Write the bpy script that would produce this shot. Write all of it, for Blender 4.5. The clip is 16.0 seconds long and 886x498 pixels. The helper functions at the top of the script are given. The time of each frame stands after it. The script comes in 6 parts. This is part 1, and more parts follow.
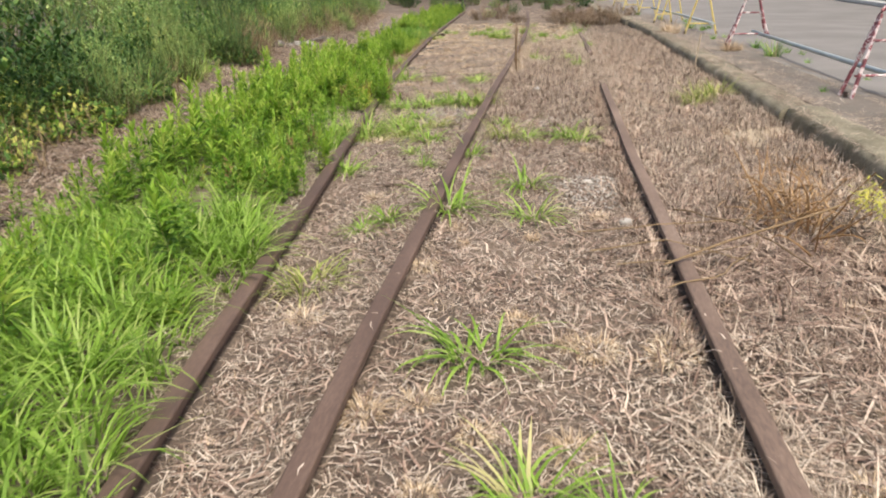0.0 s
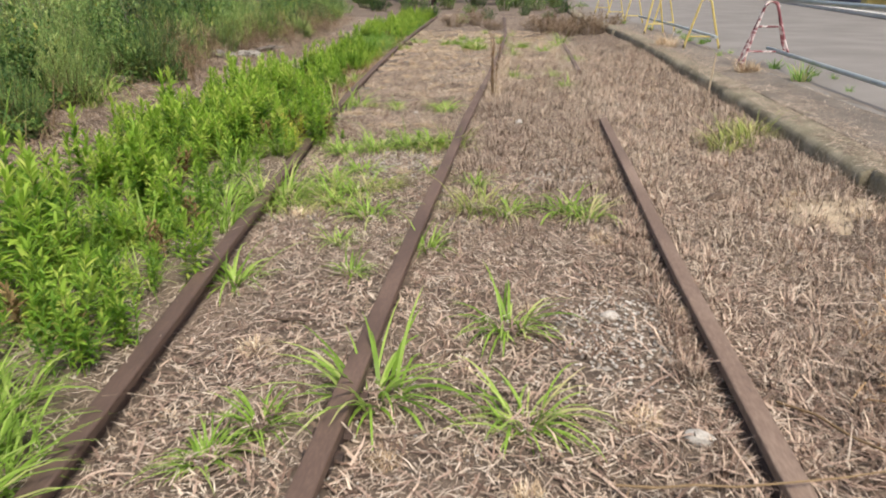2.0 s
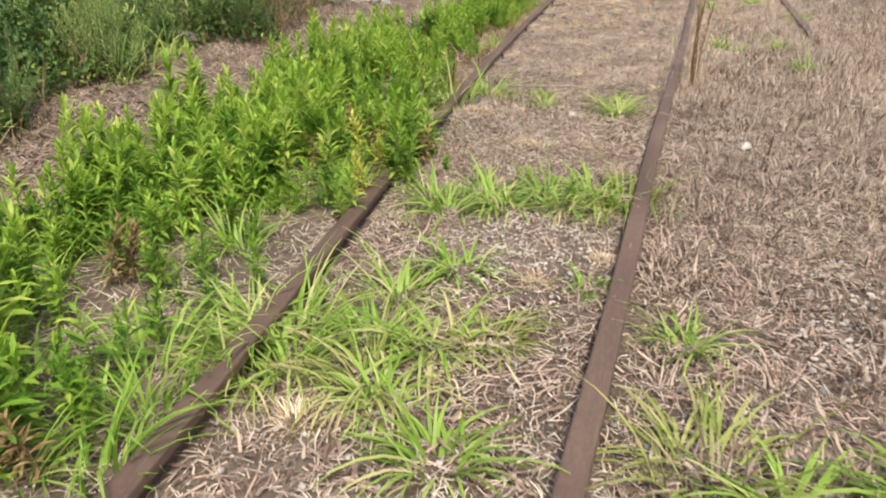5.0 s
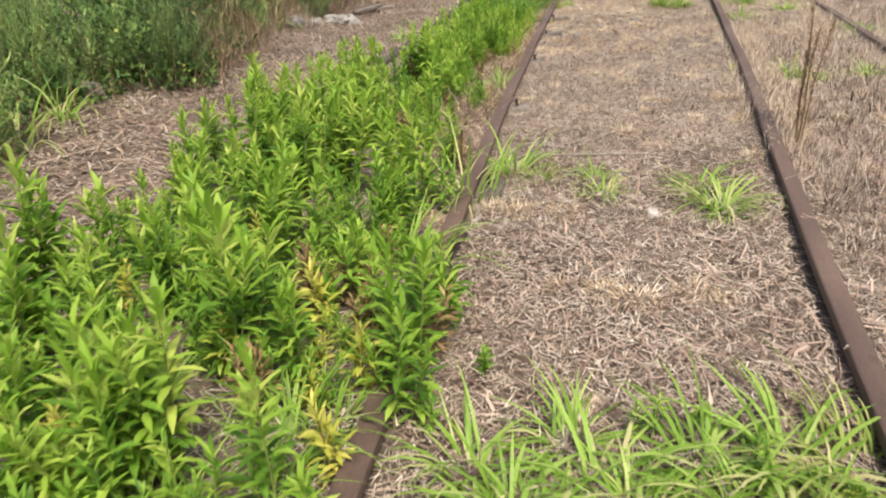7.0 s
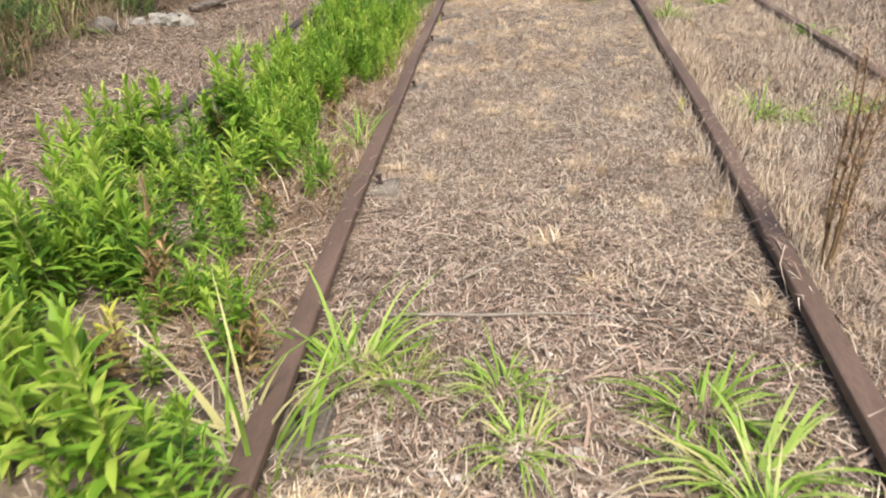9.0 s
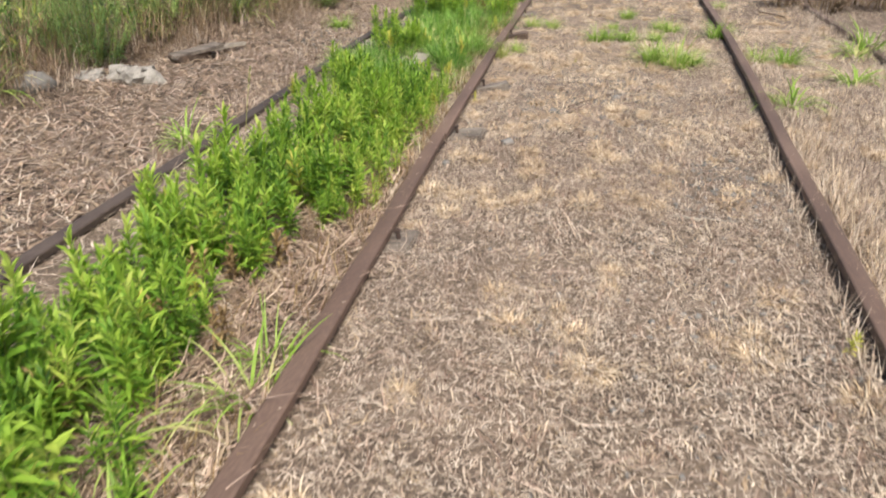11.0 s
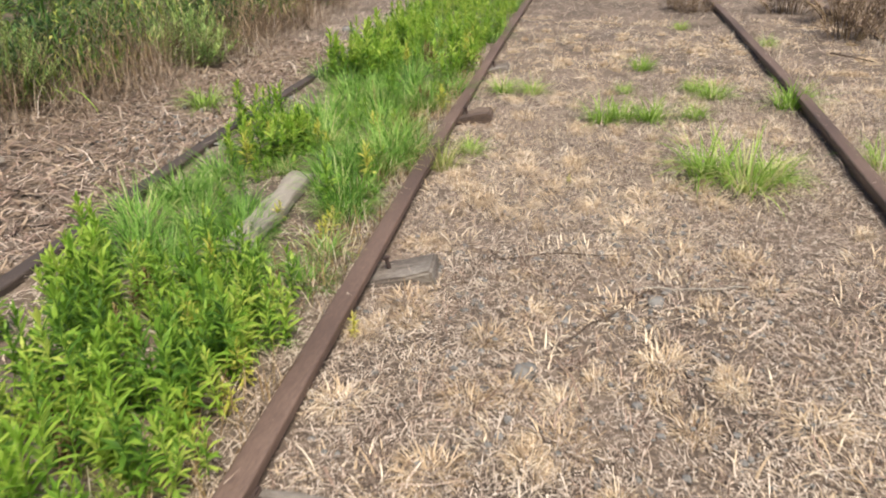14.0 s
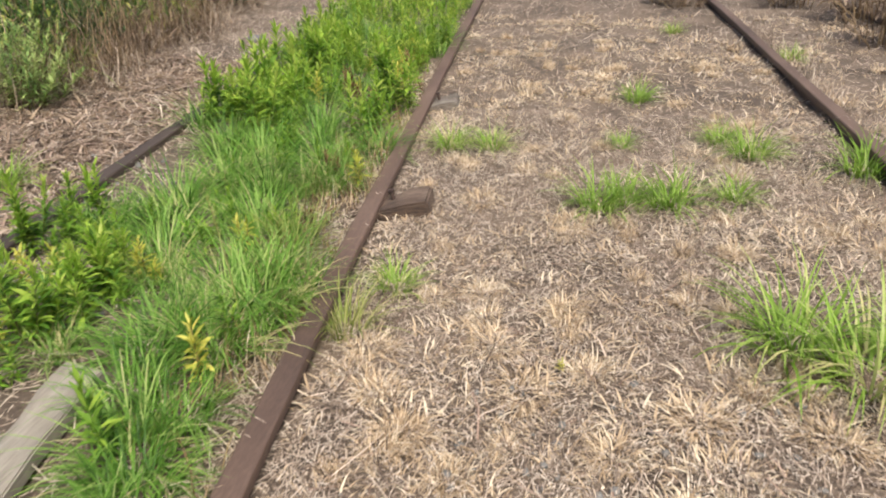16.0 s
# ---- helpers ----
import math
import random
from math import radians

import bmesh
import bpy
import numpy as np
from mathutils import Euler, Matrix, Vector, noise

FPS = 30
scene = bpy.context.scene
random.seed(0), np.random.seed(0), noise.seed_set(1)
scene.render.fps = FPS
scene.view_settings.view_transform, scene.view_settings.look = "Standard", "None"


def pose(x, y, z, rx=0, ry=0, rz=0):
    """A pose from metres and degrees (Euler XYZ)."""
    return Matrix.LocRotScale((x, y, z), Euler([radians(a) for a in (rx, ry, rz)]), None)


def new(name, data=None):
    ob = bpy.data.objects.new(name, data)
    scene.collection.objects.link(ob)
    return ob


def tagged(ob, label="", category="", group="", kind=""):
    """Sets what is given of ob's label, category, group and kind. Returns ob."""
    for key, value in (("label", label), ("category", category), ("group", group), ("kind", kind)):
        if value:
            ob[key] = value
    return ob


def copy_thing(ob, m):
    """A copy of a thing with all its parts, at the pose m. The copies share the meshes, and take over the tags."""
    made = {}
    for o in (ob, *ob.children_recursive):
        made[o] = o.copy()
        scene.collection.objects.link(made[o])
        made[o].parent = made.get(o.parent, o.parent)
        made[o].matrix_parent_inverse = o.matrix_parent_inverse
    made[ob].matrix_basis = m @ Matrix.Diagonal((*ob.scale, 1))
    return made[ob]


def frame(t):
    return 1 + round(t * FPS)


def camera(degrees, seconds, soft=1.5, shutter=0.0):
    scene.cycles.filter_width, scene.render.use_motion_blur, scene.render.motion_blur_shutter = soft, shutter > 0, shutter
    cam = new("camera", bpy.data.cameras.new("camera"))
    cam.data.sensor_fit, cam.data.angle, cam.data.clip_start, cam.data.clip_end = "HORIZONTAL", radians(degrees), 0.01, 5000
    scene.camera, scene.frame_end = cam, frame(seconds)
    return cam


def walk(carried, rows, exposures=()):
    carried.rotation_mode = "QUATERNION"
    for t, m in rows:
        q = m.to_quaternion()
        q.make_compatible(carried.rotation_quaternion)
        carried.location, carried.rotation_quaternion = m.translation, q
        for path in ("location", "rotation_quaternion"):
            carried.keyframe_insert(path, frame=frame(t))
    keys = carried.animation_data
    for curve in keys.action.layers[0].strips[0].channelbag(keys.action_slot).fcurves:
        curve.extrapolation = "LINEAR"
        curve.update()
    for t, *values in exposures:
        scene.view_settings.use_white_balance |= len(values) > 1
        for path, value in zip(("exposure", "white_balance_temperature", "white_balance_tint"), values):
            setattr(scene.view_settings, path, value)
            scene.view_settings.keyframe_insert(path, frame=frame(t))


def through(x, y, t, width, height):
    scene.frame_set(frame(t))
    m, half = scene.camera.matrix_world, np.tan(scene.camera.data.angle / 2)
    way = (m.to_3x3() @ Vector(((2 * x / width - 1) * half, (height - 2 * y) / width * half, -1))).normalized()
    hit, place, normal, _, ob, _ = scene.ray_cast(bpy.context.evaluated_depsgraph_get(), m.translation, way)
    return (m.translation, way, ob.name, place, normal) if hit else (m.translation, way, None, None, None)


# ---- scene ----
cam = camera(62.0, 16.0, soft=1.95, shutter=0.2)
PATH = [
    (0.0, 0.617, -0.569, 1.079, 69.809, 0.463, 8.446),
    (0.5, 0.607, -0.104, 1.080, 70.122, 0.704, 8.379),
    (1.0, 0.575, 0.356, 1.078, 70.677, 0.581, 7.951),
    (1.5, 0.534, 0.810, 1.080, 70.673, 0.099, 7.220),
    (2.0, 0.503, 1.258, 1.084, 69.965, -0.365, 6.674),
    (2.5, 0.457, 1.702, 1.078, 69.596, -0.499, 6.789),
    (3.0, 0.416, 2.133, 1.075, 69.236, -1.381, 8.117),
    (3.2, 0.405, 2.302, 1.078, 69.087, -1.374, 9.099),
    (5.3, 0.013, 3.884, 1.034, 65.257, 0.600, 19.638),
    (5.5, -0.070, 4.022, 1.044, 65.473, 1.239, 19.816),
    (6.0, -0.269, 4.365, 1.060, 66.200, 1.615, 18.720),
    (6.5, -0.421, 4.819, 1.033, 65.599, 1.328, 17.680),
    (7.0, -0.564, 5.259, 1.013, 65.411, 1.194, 16.083),
    (7.5, -0.666, 5.679, 0.997, 65.538, 0.036, 13.296),
    (8.0, -0.689, 6.112, 0.979, 64.134, -0.128, 10.727),
    (8.5, -0.690, 6.573, 0.984, 63.391, 0.734, 9.176),
    (8.7, -0.703, 6.750, 0.994, 63.355, 0.565, 8.553),
    (10.8, -0.752, 8.689, 1.044, 63.234, -0.957, 14.297),
    (11.0, -0.762, 8.862, 1.071, 64.313, -0.984, 14.956),
    (11.5, -0.814, 9.330, 1.092, 68.015, -1.216, 14.684),
    (12.0, -0.836, 9.802, 1.079, 67.858, -1.115, 14.241),
    (12.5, -0.866, 10.280, 1.049, 66.408, -0.674, 14.068),
    (13.0, -0.912, 10.715, 1.055, 65.362, -0.364, 13.833),
    (13.5, -0.952, 11.164, 1.046, 65.026, 0.139, 14.144),
    (14.0, -1.018, 11.613, 1.027, 64.957, 0.618, 14.144),
    (14.5, -1.092, 12.027, 1.020, 64.629, 0.548, 13.621),
    (15.0, -1.156, 12.429, 1.031, 63.994, 0.678, 12.880),
    (15.5, -1.218, 12.813, 1.027, 63.497, 0.761, 11.710),
    (16.0, -1.232, 13.200, 1.015, 63.241, 0.921, 10.848),
]
walk(cam, [(t, pose(*p)) for t, *p in PATH], exposures=((0.0, 0.43), (1.0, 0.33), (3.0, 0.30), (5.5, 0.49), (7.0, 0.50), (8.0, 0.58), (11.0, 0.53), (11.5, 0.58), (12.0, 0.46), (14.5, 0.44), (16.0, 0.38)))

# ---- world and light: bright overcast ----
SUN_UP, SUN_TURN = radians(58), radians(150)
world = bpy.data.worlds.new("overcast_sky")
scene.world = world
world.use_nodes = True
wt = world.node_tree
sky = wt.nodes.new("ShaderNodeTexSky")
sky.sky_type, sky.sun_disc = 'NISHITA', False
sky.sun_elevation, sky.sun_rotation = SUN_UP, SUN_TURN
sky.dust_density = 6.0
wt.links.new(sky.outputs[0], wt.nodes["Background"].inputs[0])
wt.nodes["Background"].inputs[1].default_value = 0.135
sun = new("sun", bpy.data.lights.new("sun", 'SUN'))
sun.data.energy, sun.data.angle, sun.data.color = 2.85, radians(12), (1.0, 0.955, 0.845)
sun.rotation_euler = Euler((radians(90) - SUN_UP, 0, radians(180) - SUN_TURN))

# ---- materials ----
def ramp(nodes, stops):
    r = nodes.new("ShaderNodeValToRGB")
    while len(r.color_ramp.elements) < len(stops):
        r.color_ramp.elements.new(0.5)
    for e, (p, c) in zip(r.color_ramp.elements, stops):
        e.position, e.color = p, (*c, 1)
    return r


def blade_material(name, stops, rough=0.6, through=0.3, spec=0.3, patch=0.35, drift=None, own=0.3, grain=3.5, leafwise=1.0):
    """Leaves, blades and straw: each blade has its own tint, the plants drift in tint over the ground."""
    m = bpy.data.materials.new(name)
    m.use_nodes = True
    n, l = m.node_tree.nodes, m.node_tree.links
    b, out = n["Principled BSDF"], n["Material Output"]
    geo, info = n.new("ShaderNodeNewGeometry"), n.new("ShaderNodeObjectInfo")
    tex = n.new("ShaderNodeTexNoise")
    tex.inputs["Scale"].default_value, tex.inputs["Detail"].default_value = grain, 3
    l.new(geo.outputs["Position"], tex.inputs["Vector"])
    mix = n.new("ShaderNodeMath"); mix.operation = 'MULTIPLY_ADD'
    mix.inputs[1].default_value, mix.inputs[2].default_value = patch * 2, -patch
    l.new(tex.outputs[0], mix.inputs[0])
    add = n.new("ShaderNodeMath"); add.operation = 'ADD'
    isl = n.new("ShaderNodeMath"); isl.operation = 'MULTIPLY_ADD'
    isl.inputs[1].default_value, isl.inputs[2].default_value = leafwise, (1 - leafwise) / 2
    l.new(geo.outputs["Random Per Island"], isl.inputs[0])
    l.new(isl.outputs[0], add.inputs[0]); l.new(mix.outputs[0], add.inputs[1])
    obr = n.new("ShaderNodeMath"); obr.operation = 'MULTIPLY_ADD'
    obr.inputs[1].default_value, obr.inputs[2].default_value = own, -own / 2
    l.new(info.outputs["Random"], obr.inputs[0])
    add2 = n.new("ShaderNodeMath"); add2.operation = 'ADD'
    l.new(add.outputs[0], add2.inputs[0]); l.new(obr.outputs[0], add2.inputs[1])
    r = ramp(n, stops)
    l.new(add2.outputs[0], r.inputs[0])
    colour = r.outputs[0]
    if drift:
        wide = n.new("ShaderNodeTexNoise")
        wide.inputs["Scale"].default_value, wide.inputs["Detail"].default_value = drift[0], 4
        l.new(geo.outputs["Position"], wide.inputs["Vector"])
        share = n.new("ShaderNodeMapRange")
        share.inputs[1].default_value, share.inputs[2].default_value, share.inputs[4].default_value = 0.38, 0.64, drift[2]
        l.new(wide.outputs[0], share.inputs[0])
        over = n.new("ShaderNodeMixRGB")
        over.blend_type = 'MULTIPLY'
        over.inputs[2].default_value = (*drift[1], 1)
        l.new(share.outputs[0], over.inputs[0]); l.new(colour, over.inputs[1])
        colour = over.outputs[0]
    l.new(colour, b.inputs["Base Color"])
    b.inputs["Roughness"].default_value = rough
    b.inputs["Specular IOR Level"].default_value = spec
    if through:
        t = n.new("ShaderNodeBsdfTranslucent")
        mx = n.new("ShaderNodeMixShader")
        mx.inputs[0].default_value = through
        l.new(colour, t.inputs[0]); l.new(b.outputs[0], mx.inputs[1]); l.new(t.outputs[0], mx.inputs[2])
        l.new(mx.outputs[0], out.inputs[0])
    return m


def rough_material(name, stops, scale=4.0, fine=60.0, fine_mix=0.4, rough=0.9, bump=0.5, depth=0.004, metal=0.0, stretch=(1, 1, 1), spots=None):
    """A weathered solid: broad stains and fine grain at world size, with relief."""
    m = bpy.data.materials.new(name)
    m.use_nodes = True
    n, l = m.node_tree.nodes, m.node_tree.links
    b = n["Principled BSDF"]
    tc, mp = n.new("ShaderNodeNewGeometry"), n.new("ShaderNodeMapping")
    mp.inputs["Scale"].default_value = stretch
    l.new(tc.outputs["Position"], mp.inputs[0])
    broad, grain = n.new("ShaderNodeTexNoise"), n.new("ShaderNodeTexNoise")
    broad.inputs["Scale"].default_value, broad.inputs["Detail"].default_value = scale, 5
    grain.inputs["Scale"].default_value, grain.inputs["Detail"].default_value = fine, 6
    grain.inputs["Roughness"].default_value = 0.7
    l.new(mp.outputs[0], broad.inputs["Vector"]); l.new(mp.outputs[0], grain.inputs["Vector"])
    mx = n.new("ShaderNodeMix")
    mx.inputs[0].default_value = fine_mix
    l.new(broad.outputs[0], mx.inputs[2]); l.new(grain.outputs[0], mx.inputs[3])
    r = ramp(n, stops)
    l.new(mx.outputs[0], r.inputs[0])
    colour = r.outputs[0]
    if spots:
        vor = n.new("ShaderNodeTexVoronoi")
        vor.inputs["Scale"].default_value = spots[0]
        l.new(mp.outputs[0], vor.inputs["Vector"])
        sp = ramp(n, ((spots[1], (1, 1, 1)), (spots[1] + 0.08, (0, 0, 0))))
        l.new(vor.outputs["Distance"], sp.inputs[0])
        mc = n.new("ShaderNodeMixRGB")
        mc.inputs[2].default_value = (*spots[2], 1)
        l.new(sp.outputs[0], mc.inputs[0]); l.new(colour, mc.inputs[1])
        colour = mc.outputs[0]
    l.new(colour, b.inputs["Base Color"])
    rr = n.new("ShaderNodeMapRange")
    rr.inputs[3].default_value, rr.inputs[4].default_value = max(rough - 0.2, 0.1), min(rough + 0.1, 1)
    l.new(grain.outputs[0], rr.inputs[0]); l.new(rr.outputs[0], b.inputs["Roughness"])
    b.inputs["Metallic"].default_value = metal
    bp = n.new("ShaderNodeBump")
    bp.inputs["Strength"].default_value, bp.inputs["Distance"].default_value = bump, depth
    l.new(mx.outputs[0], bp.inputs["Height"]); l.new(bp.outputs[0], b.inputs["Normal"])
    return m


# Soil tones darkened so gaps in the litter carry painted foliage shadow.
SOIL = rough_material("soil_with_chaff", ((0.3, (0.040, 0.029, 0.021)), (0.5, (0.125, 0.092, 0.068)), (0.74, (0.33, 0.255, 0.19))), 2.2, 90, 0.55, bump=0.9, depth=0.012)
RUST = rough_material("rusted_steel", ((0.3, (0.050, 0.031, 0.024)), (0.5, (0.106, 0.067, 0.050)), (0.7, (0.18, 0.12, 0.09))), 5, 130, 0.45, rough=0.72, bump=0.5, depth=0.002, stretch=(1, 0.25, 1))
# Darker copy of the rust: the far rail's shadow side painted in.
SHADED_RUST = rough_material("shaded_rusted_steel", ((0.3, (0.022, 0.017, 0.015)), (0.55, (0.060, 0.043, 0.035)), (0.8, (0.13, 0.10, 0.085))), 5, 130, 0.45, rough=0.75, bump=0.5, depth=0.002, stretch=(1, 0.25, 1))
PALE_RUST = rough_material("dull_pale_rust_steel", ((0.3, (0.075, 0.05, 0.039)), (0.5, (0.165, 0.112, 0.085)), (0.7, (0.27, 0.20, 0.155))), 4, 110, 0.5, rough=0.8, bump=0.6, depth=0.002, stretch=(1, 0.25, 1))
IRON = rough_material("dark_iron", ((0.3, (0.02, 0.014, 0.012)), (0.7, (0.075, 0.045, 0.035))), 20, 160, rough=0.8)
WOOD = rough_material("weathered_grey_wood", ((0.3, (0.11, 0.09, 0.075)), (0.52, (0.26, 0.23, 0.19)), (0.8, (0.44, 0.40, 0.34))), 14, 70, 0.5, bump=0.8, depth=0.004, stretch=(1, 0.12, 1))
PALE_WOOD = rough_material("bleached_wood", ((0.3, (0.30, 0.24, 0.17)), (0.7, (0.52, 0.43, 0.31))), 14, 70, 0.5, stretch=(1, 1, 0.2))
SLEEPER = rough_material("weathered_sleeper_wood", ((0.34, (0.035, 0.028, 0.023)), (0.48, (0.135, 0.11, 0.09)), (0.58, (0.24, 0.21, 0.175)), (0.7, (0.40, 0.365, 0.32))), 9, 110, 0.5, bump=1.0, depth=0.010, stretch=(0.12, 1, 1))
DARK_SLEEPER = rough_material("dark_sleeper_wood", ((0.34, (0.03, 0.02, 0.015)), (0.5, (0.10, 0.066, 0.047)), (0.7, (0.22, 0.16, 0.125))), 9, 110, 0.5, bump=1.0, depth=0.010, stretch=(0.12, 1, 1))
CONCRETE = rough_material("mossy_concrete", ((0.3, (0.060, 0.053, 0.033)), (0.48, (0.185, 0.162, 0.108)), (0.7, (0.40, 0.355, 0.27))), 3.4, 60, 0.5, bump=0.7, depth=0.008)
ASPHALT = rough_material("old_asphalt", ((0.3, (0.135, 0.122, 0.112)), (0.55, (0.195, 0.18, 0.167)), (0.8, (0.265, 0.247, 0.23))), 0.9, 150, 0.4, bump=0.5, depth=0.004)
DIRT = rough_material("gritty_dirt", ((0.3, (0.095, 0.08, 0.066)), (0.55, (0.19, 0.162, 0.134)), (0.8, (0.31, 0.265, 0.21))), 3, 110, 0.5, bump=0.8, depth=0.01)
PALE = rough_material("pale_concrete_line", ((0.3, (0.42, 0.41, 0.4)), (0.7, (0.62, 0.61, 0.59))), 2, 60)
STONE = rough_material("grey_stone", ((0.3, (0.10, 0.095, 0.088)), (0.6, (0.20, 0.192, 0.178)), (0.8, (0.33, 0.315, 0.29))), 16, 120)
WHITE_STONE = rough_material("chalky_rubble", ((0.32, (0.17, 0.15, 0.125)), (0.5, (0.40, 0.37, 0.33)), (0.72, (0.68, 0.65, 0.60))), 20, 130)
RUBBLE = rough_material("weathered_concrete_rubble", ((0.32, (0.10, 0.09, 0.075)), (0.5, (0.25, 0.232, 0.205)), (0.7, (0.44, 0.42, 0.385))), 18, 90, 0.5, bump=0.9, depth=0.01)
SAND = rough_material("pale_sand", ((0.3, (0.29, 0.23, 0.155)), (0.7, (0.50, 0.41, 0.295))), 5, 150)
YELLOW = rough_material("faded_yellow_paint", ((0.3, (0.36, 0.26, 0.07)), (0.5, (0.58, 0.46, 0.14)), (0.8, (0.68, 0.58, 0.26))), 8, 80, rough=0.55, bump=0.2, depth=0.001)
GALV = rough_material("galvanised_pipe_steel", ((0.3, (0.30, 0.34, 0.35)), (0.7, (0.52, 0.57, 0.58))), 6, 60, rough=0.5, metal=0.5, bump=0.2, depth=0.001)
MAUVE = rough_material("mauve_grey_wall_paint", ((0.3, (0.20, 0.17, 0.21)), (0.7, (0.30, 0.26, 0.31))), 1, 40)
SHED = rough_material("pale_sheet_metal", ((0.3, (0.45, 0.46, 0.48)), (0.7, (0.62, 0.63, 0.65))), 1, 30)
BARK = rough_material("dark_rotten_bark", ((0.3, (0.035, 0.024, 0.018)), (0.7, (0.14, 0.095, 0.065))), 20, 90, bump=0.9, depth=0.01)

stripes = rough_material("peeling_red_and_white_paint", ((0.36, (0.09, 0.03, 0.035)), (0.49, (0.26, 0.065, 0.08)), (0.53, (0.66, 0.56, 0.55)), (0.7, (0.72, 0.67, 0.65))), 11, 60, 0.4, rough=0.6, bump=0.3, depth=0.001, stretch=(1, 1, 1.2))

STRAW = blade_material("dead_grass_straw", ((0.0, (0.115, 0.083, 0.061)), (0.25, (0.235, 0.18, 0.137)), (0.52, (0.415, 0.33, 0.257)), (0.8, (0.585, 0.487, 0.388)), (1.0, (0.75, 0.655, 0.54))), 0.75, 0.12, 0.2, 0.3, (1.1, (0.82, 0.80, 0.81), 0.9), grain=9.0)
STALK = blade_material("pinkish_dead_stalk", ((0.0, (0.10, 0.066, 0.05)), (0.4, (0.26, 0.177, 0.135)), (0.75, (0.47, 0.35, 0.275)), (1.0, (0.70, 0.57, 0.45))), 0.8, 0.0, 0.2, 0.2)
THICKET = blade_material("brown_dead_foliage", ((0.0, (0.085, 0.057, 0.039)), (0.5, (0.215, 0.152, 0.105)), (1.0, (0.42, 0.325, 0.23))), 0.8, 0.1, 0.2, 0.35)
WITHERED = blade_material("withered_brown_leaf", ((0.0, (0.10, 0.06, 0.03)), (0.5, (0.23, 0.15, 0.07)), (1.0, (0.38, 0.28, 0.13))), 0.8, 0.1, 0.2, 0.15)
BLOND = blade_material("blond_dry_tuft", ((0.0, (0.26, 0.18, 0.11)), (0.4, (0.50, 0.375, 0.245)), (0.75, (0.69, 0.545, 0.375)), (1.0, (0.83, 0.72, 0.55))), 0.75, 0.22, 0.2, 0.15, own=0.4)
RUSSET = blade_material("russet_dry_twigs", ((0.0, (0.09, 0.05, 0.027)), (0.5, (0.26, 0.155, 0.078)), (1.0, (0.48, 0.32, 0.165))), 0.8, 0.0, 0.2, 0.1)
GRASS = blade_material("fresh_grass_blade", ((0.0, (0.15, 0.26, 0.032)), (0.4, (0.26, 0.42, 0.06)), (0.75, (0.36, 0.51, 0.11)), (0.92, (0.50, 0.58, 0.19)), (1.0, (0.60, 0.56, 0.27))), 0.5, 0.42, 0.35, 0.3, own=0.4)
# Dark end of the ramp deepened: foliage shadow sits in the leaf colour.
WEED = blade_material("shade_toned_weed_leaf", ((0.0, (0.06, 0.14, 0.016)), (0.35, (0.175, 0.33, 0.035)), (0.7, (0.335, 0.48, 0.065)), (1.0, (0.50, 0.57, 0.115))), 0.5, 0.36, 0.35, 0.4, (2.2, (0.74, 0.82, 0.66), 0.5), 0.5, 4.5, 0.75)
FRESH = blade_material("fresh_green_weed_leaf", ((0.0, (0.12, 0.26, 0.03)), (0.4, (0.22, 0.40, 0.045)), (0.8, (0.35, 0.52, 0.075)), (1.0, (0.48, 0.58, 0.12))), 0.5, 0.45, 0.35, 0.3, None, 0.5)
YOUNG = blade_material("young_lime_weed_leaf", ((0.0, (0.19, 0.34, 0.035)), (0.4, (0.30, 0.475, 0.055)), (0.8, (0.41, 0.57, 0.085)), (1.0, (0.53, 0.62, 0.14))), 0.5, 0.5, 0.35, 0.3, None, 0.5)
FINE = blade_material("fine_green_grass_blade", ((0.0, (0.085, 0.19, 0.03)), (0.4, (0.185, 0.345, 0.06)), (0.75, (0.285, 0.455, 0.11)), (0.95, (0.44, 0.54, 0.18)), (1.0, (0.58, 0.53, 0.26))), 0.5, 0.4, 0.35, 0.35, (2.0, (0.72, 0.80, 0.72), 0.6))
SOFT = blade_material("soft_green_grass_blade", ((0.0, (0.06, 0.15, 0.02)), (0.4, (0.16, 0.33, 0.045)), (0.75, (0.27, 0.46, 0.09)), (0.95, (0.42, 0.54, 0.16)), (1.0, (0.58, 0.53, 0.26))), 0.5, 0.4, 0.35, 0.35, None, 0.5)
FADED = blade_material("yellowing_grass_blade", ((0.0, (0.19, 0.26, 0.045)), (0.5, (0.35, 0.40, 0.11)), (1.0, (0.58, 0.52, 0.25))), 0.55, 0.35, 0.3, 0.2)
YELLOWED = blade_material("yellowing_leaf", ((0.0, (0.32, 0.36, 0.05)), (0.5, (0.54, 0.54, 0.09)), (1.0, (0.68, 0.62, 0.15))), 0.5, 0.35, 0.3, 0.15)
SHRUB = blade_material("grey_green_shrub_leaf", ((0.0, (0.022, 0.055, 0.020)), (0.3, (0.075, 0.155, 0.05)), (0.6, (0.20, 0.325, 0.10)), (0.85, (0.34, 0.48, 0.145)), (1.0, (0.50, 0.58, 0.22))), 0.55, 0.3, 0.3, 0.75, (0.9, (0.58, 0.66, 0.58), 0.75), 0.8, 5.5, 0.45)
CREEPER = blade_material("creeper_leaf", ((0.0, (0.025, 0.07, 0.012)), (0.45, (0.09, 0.19, 0.03)), (0.8, (0.22, 0.32, 0.05)), (1.0, (0.46, 0.46, 0.11))), 0.5, 0.3, 0.3, 0.4)
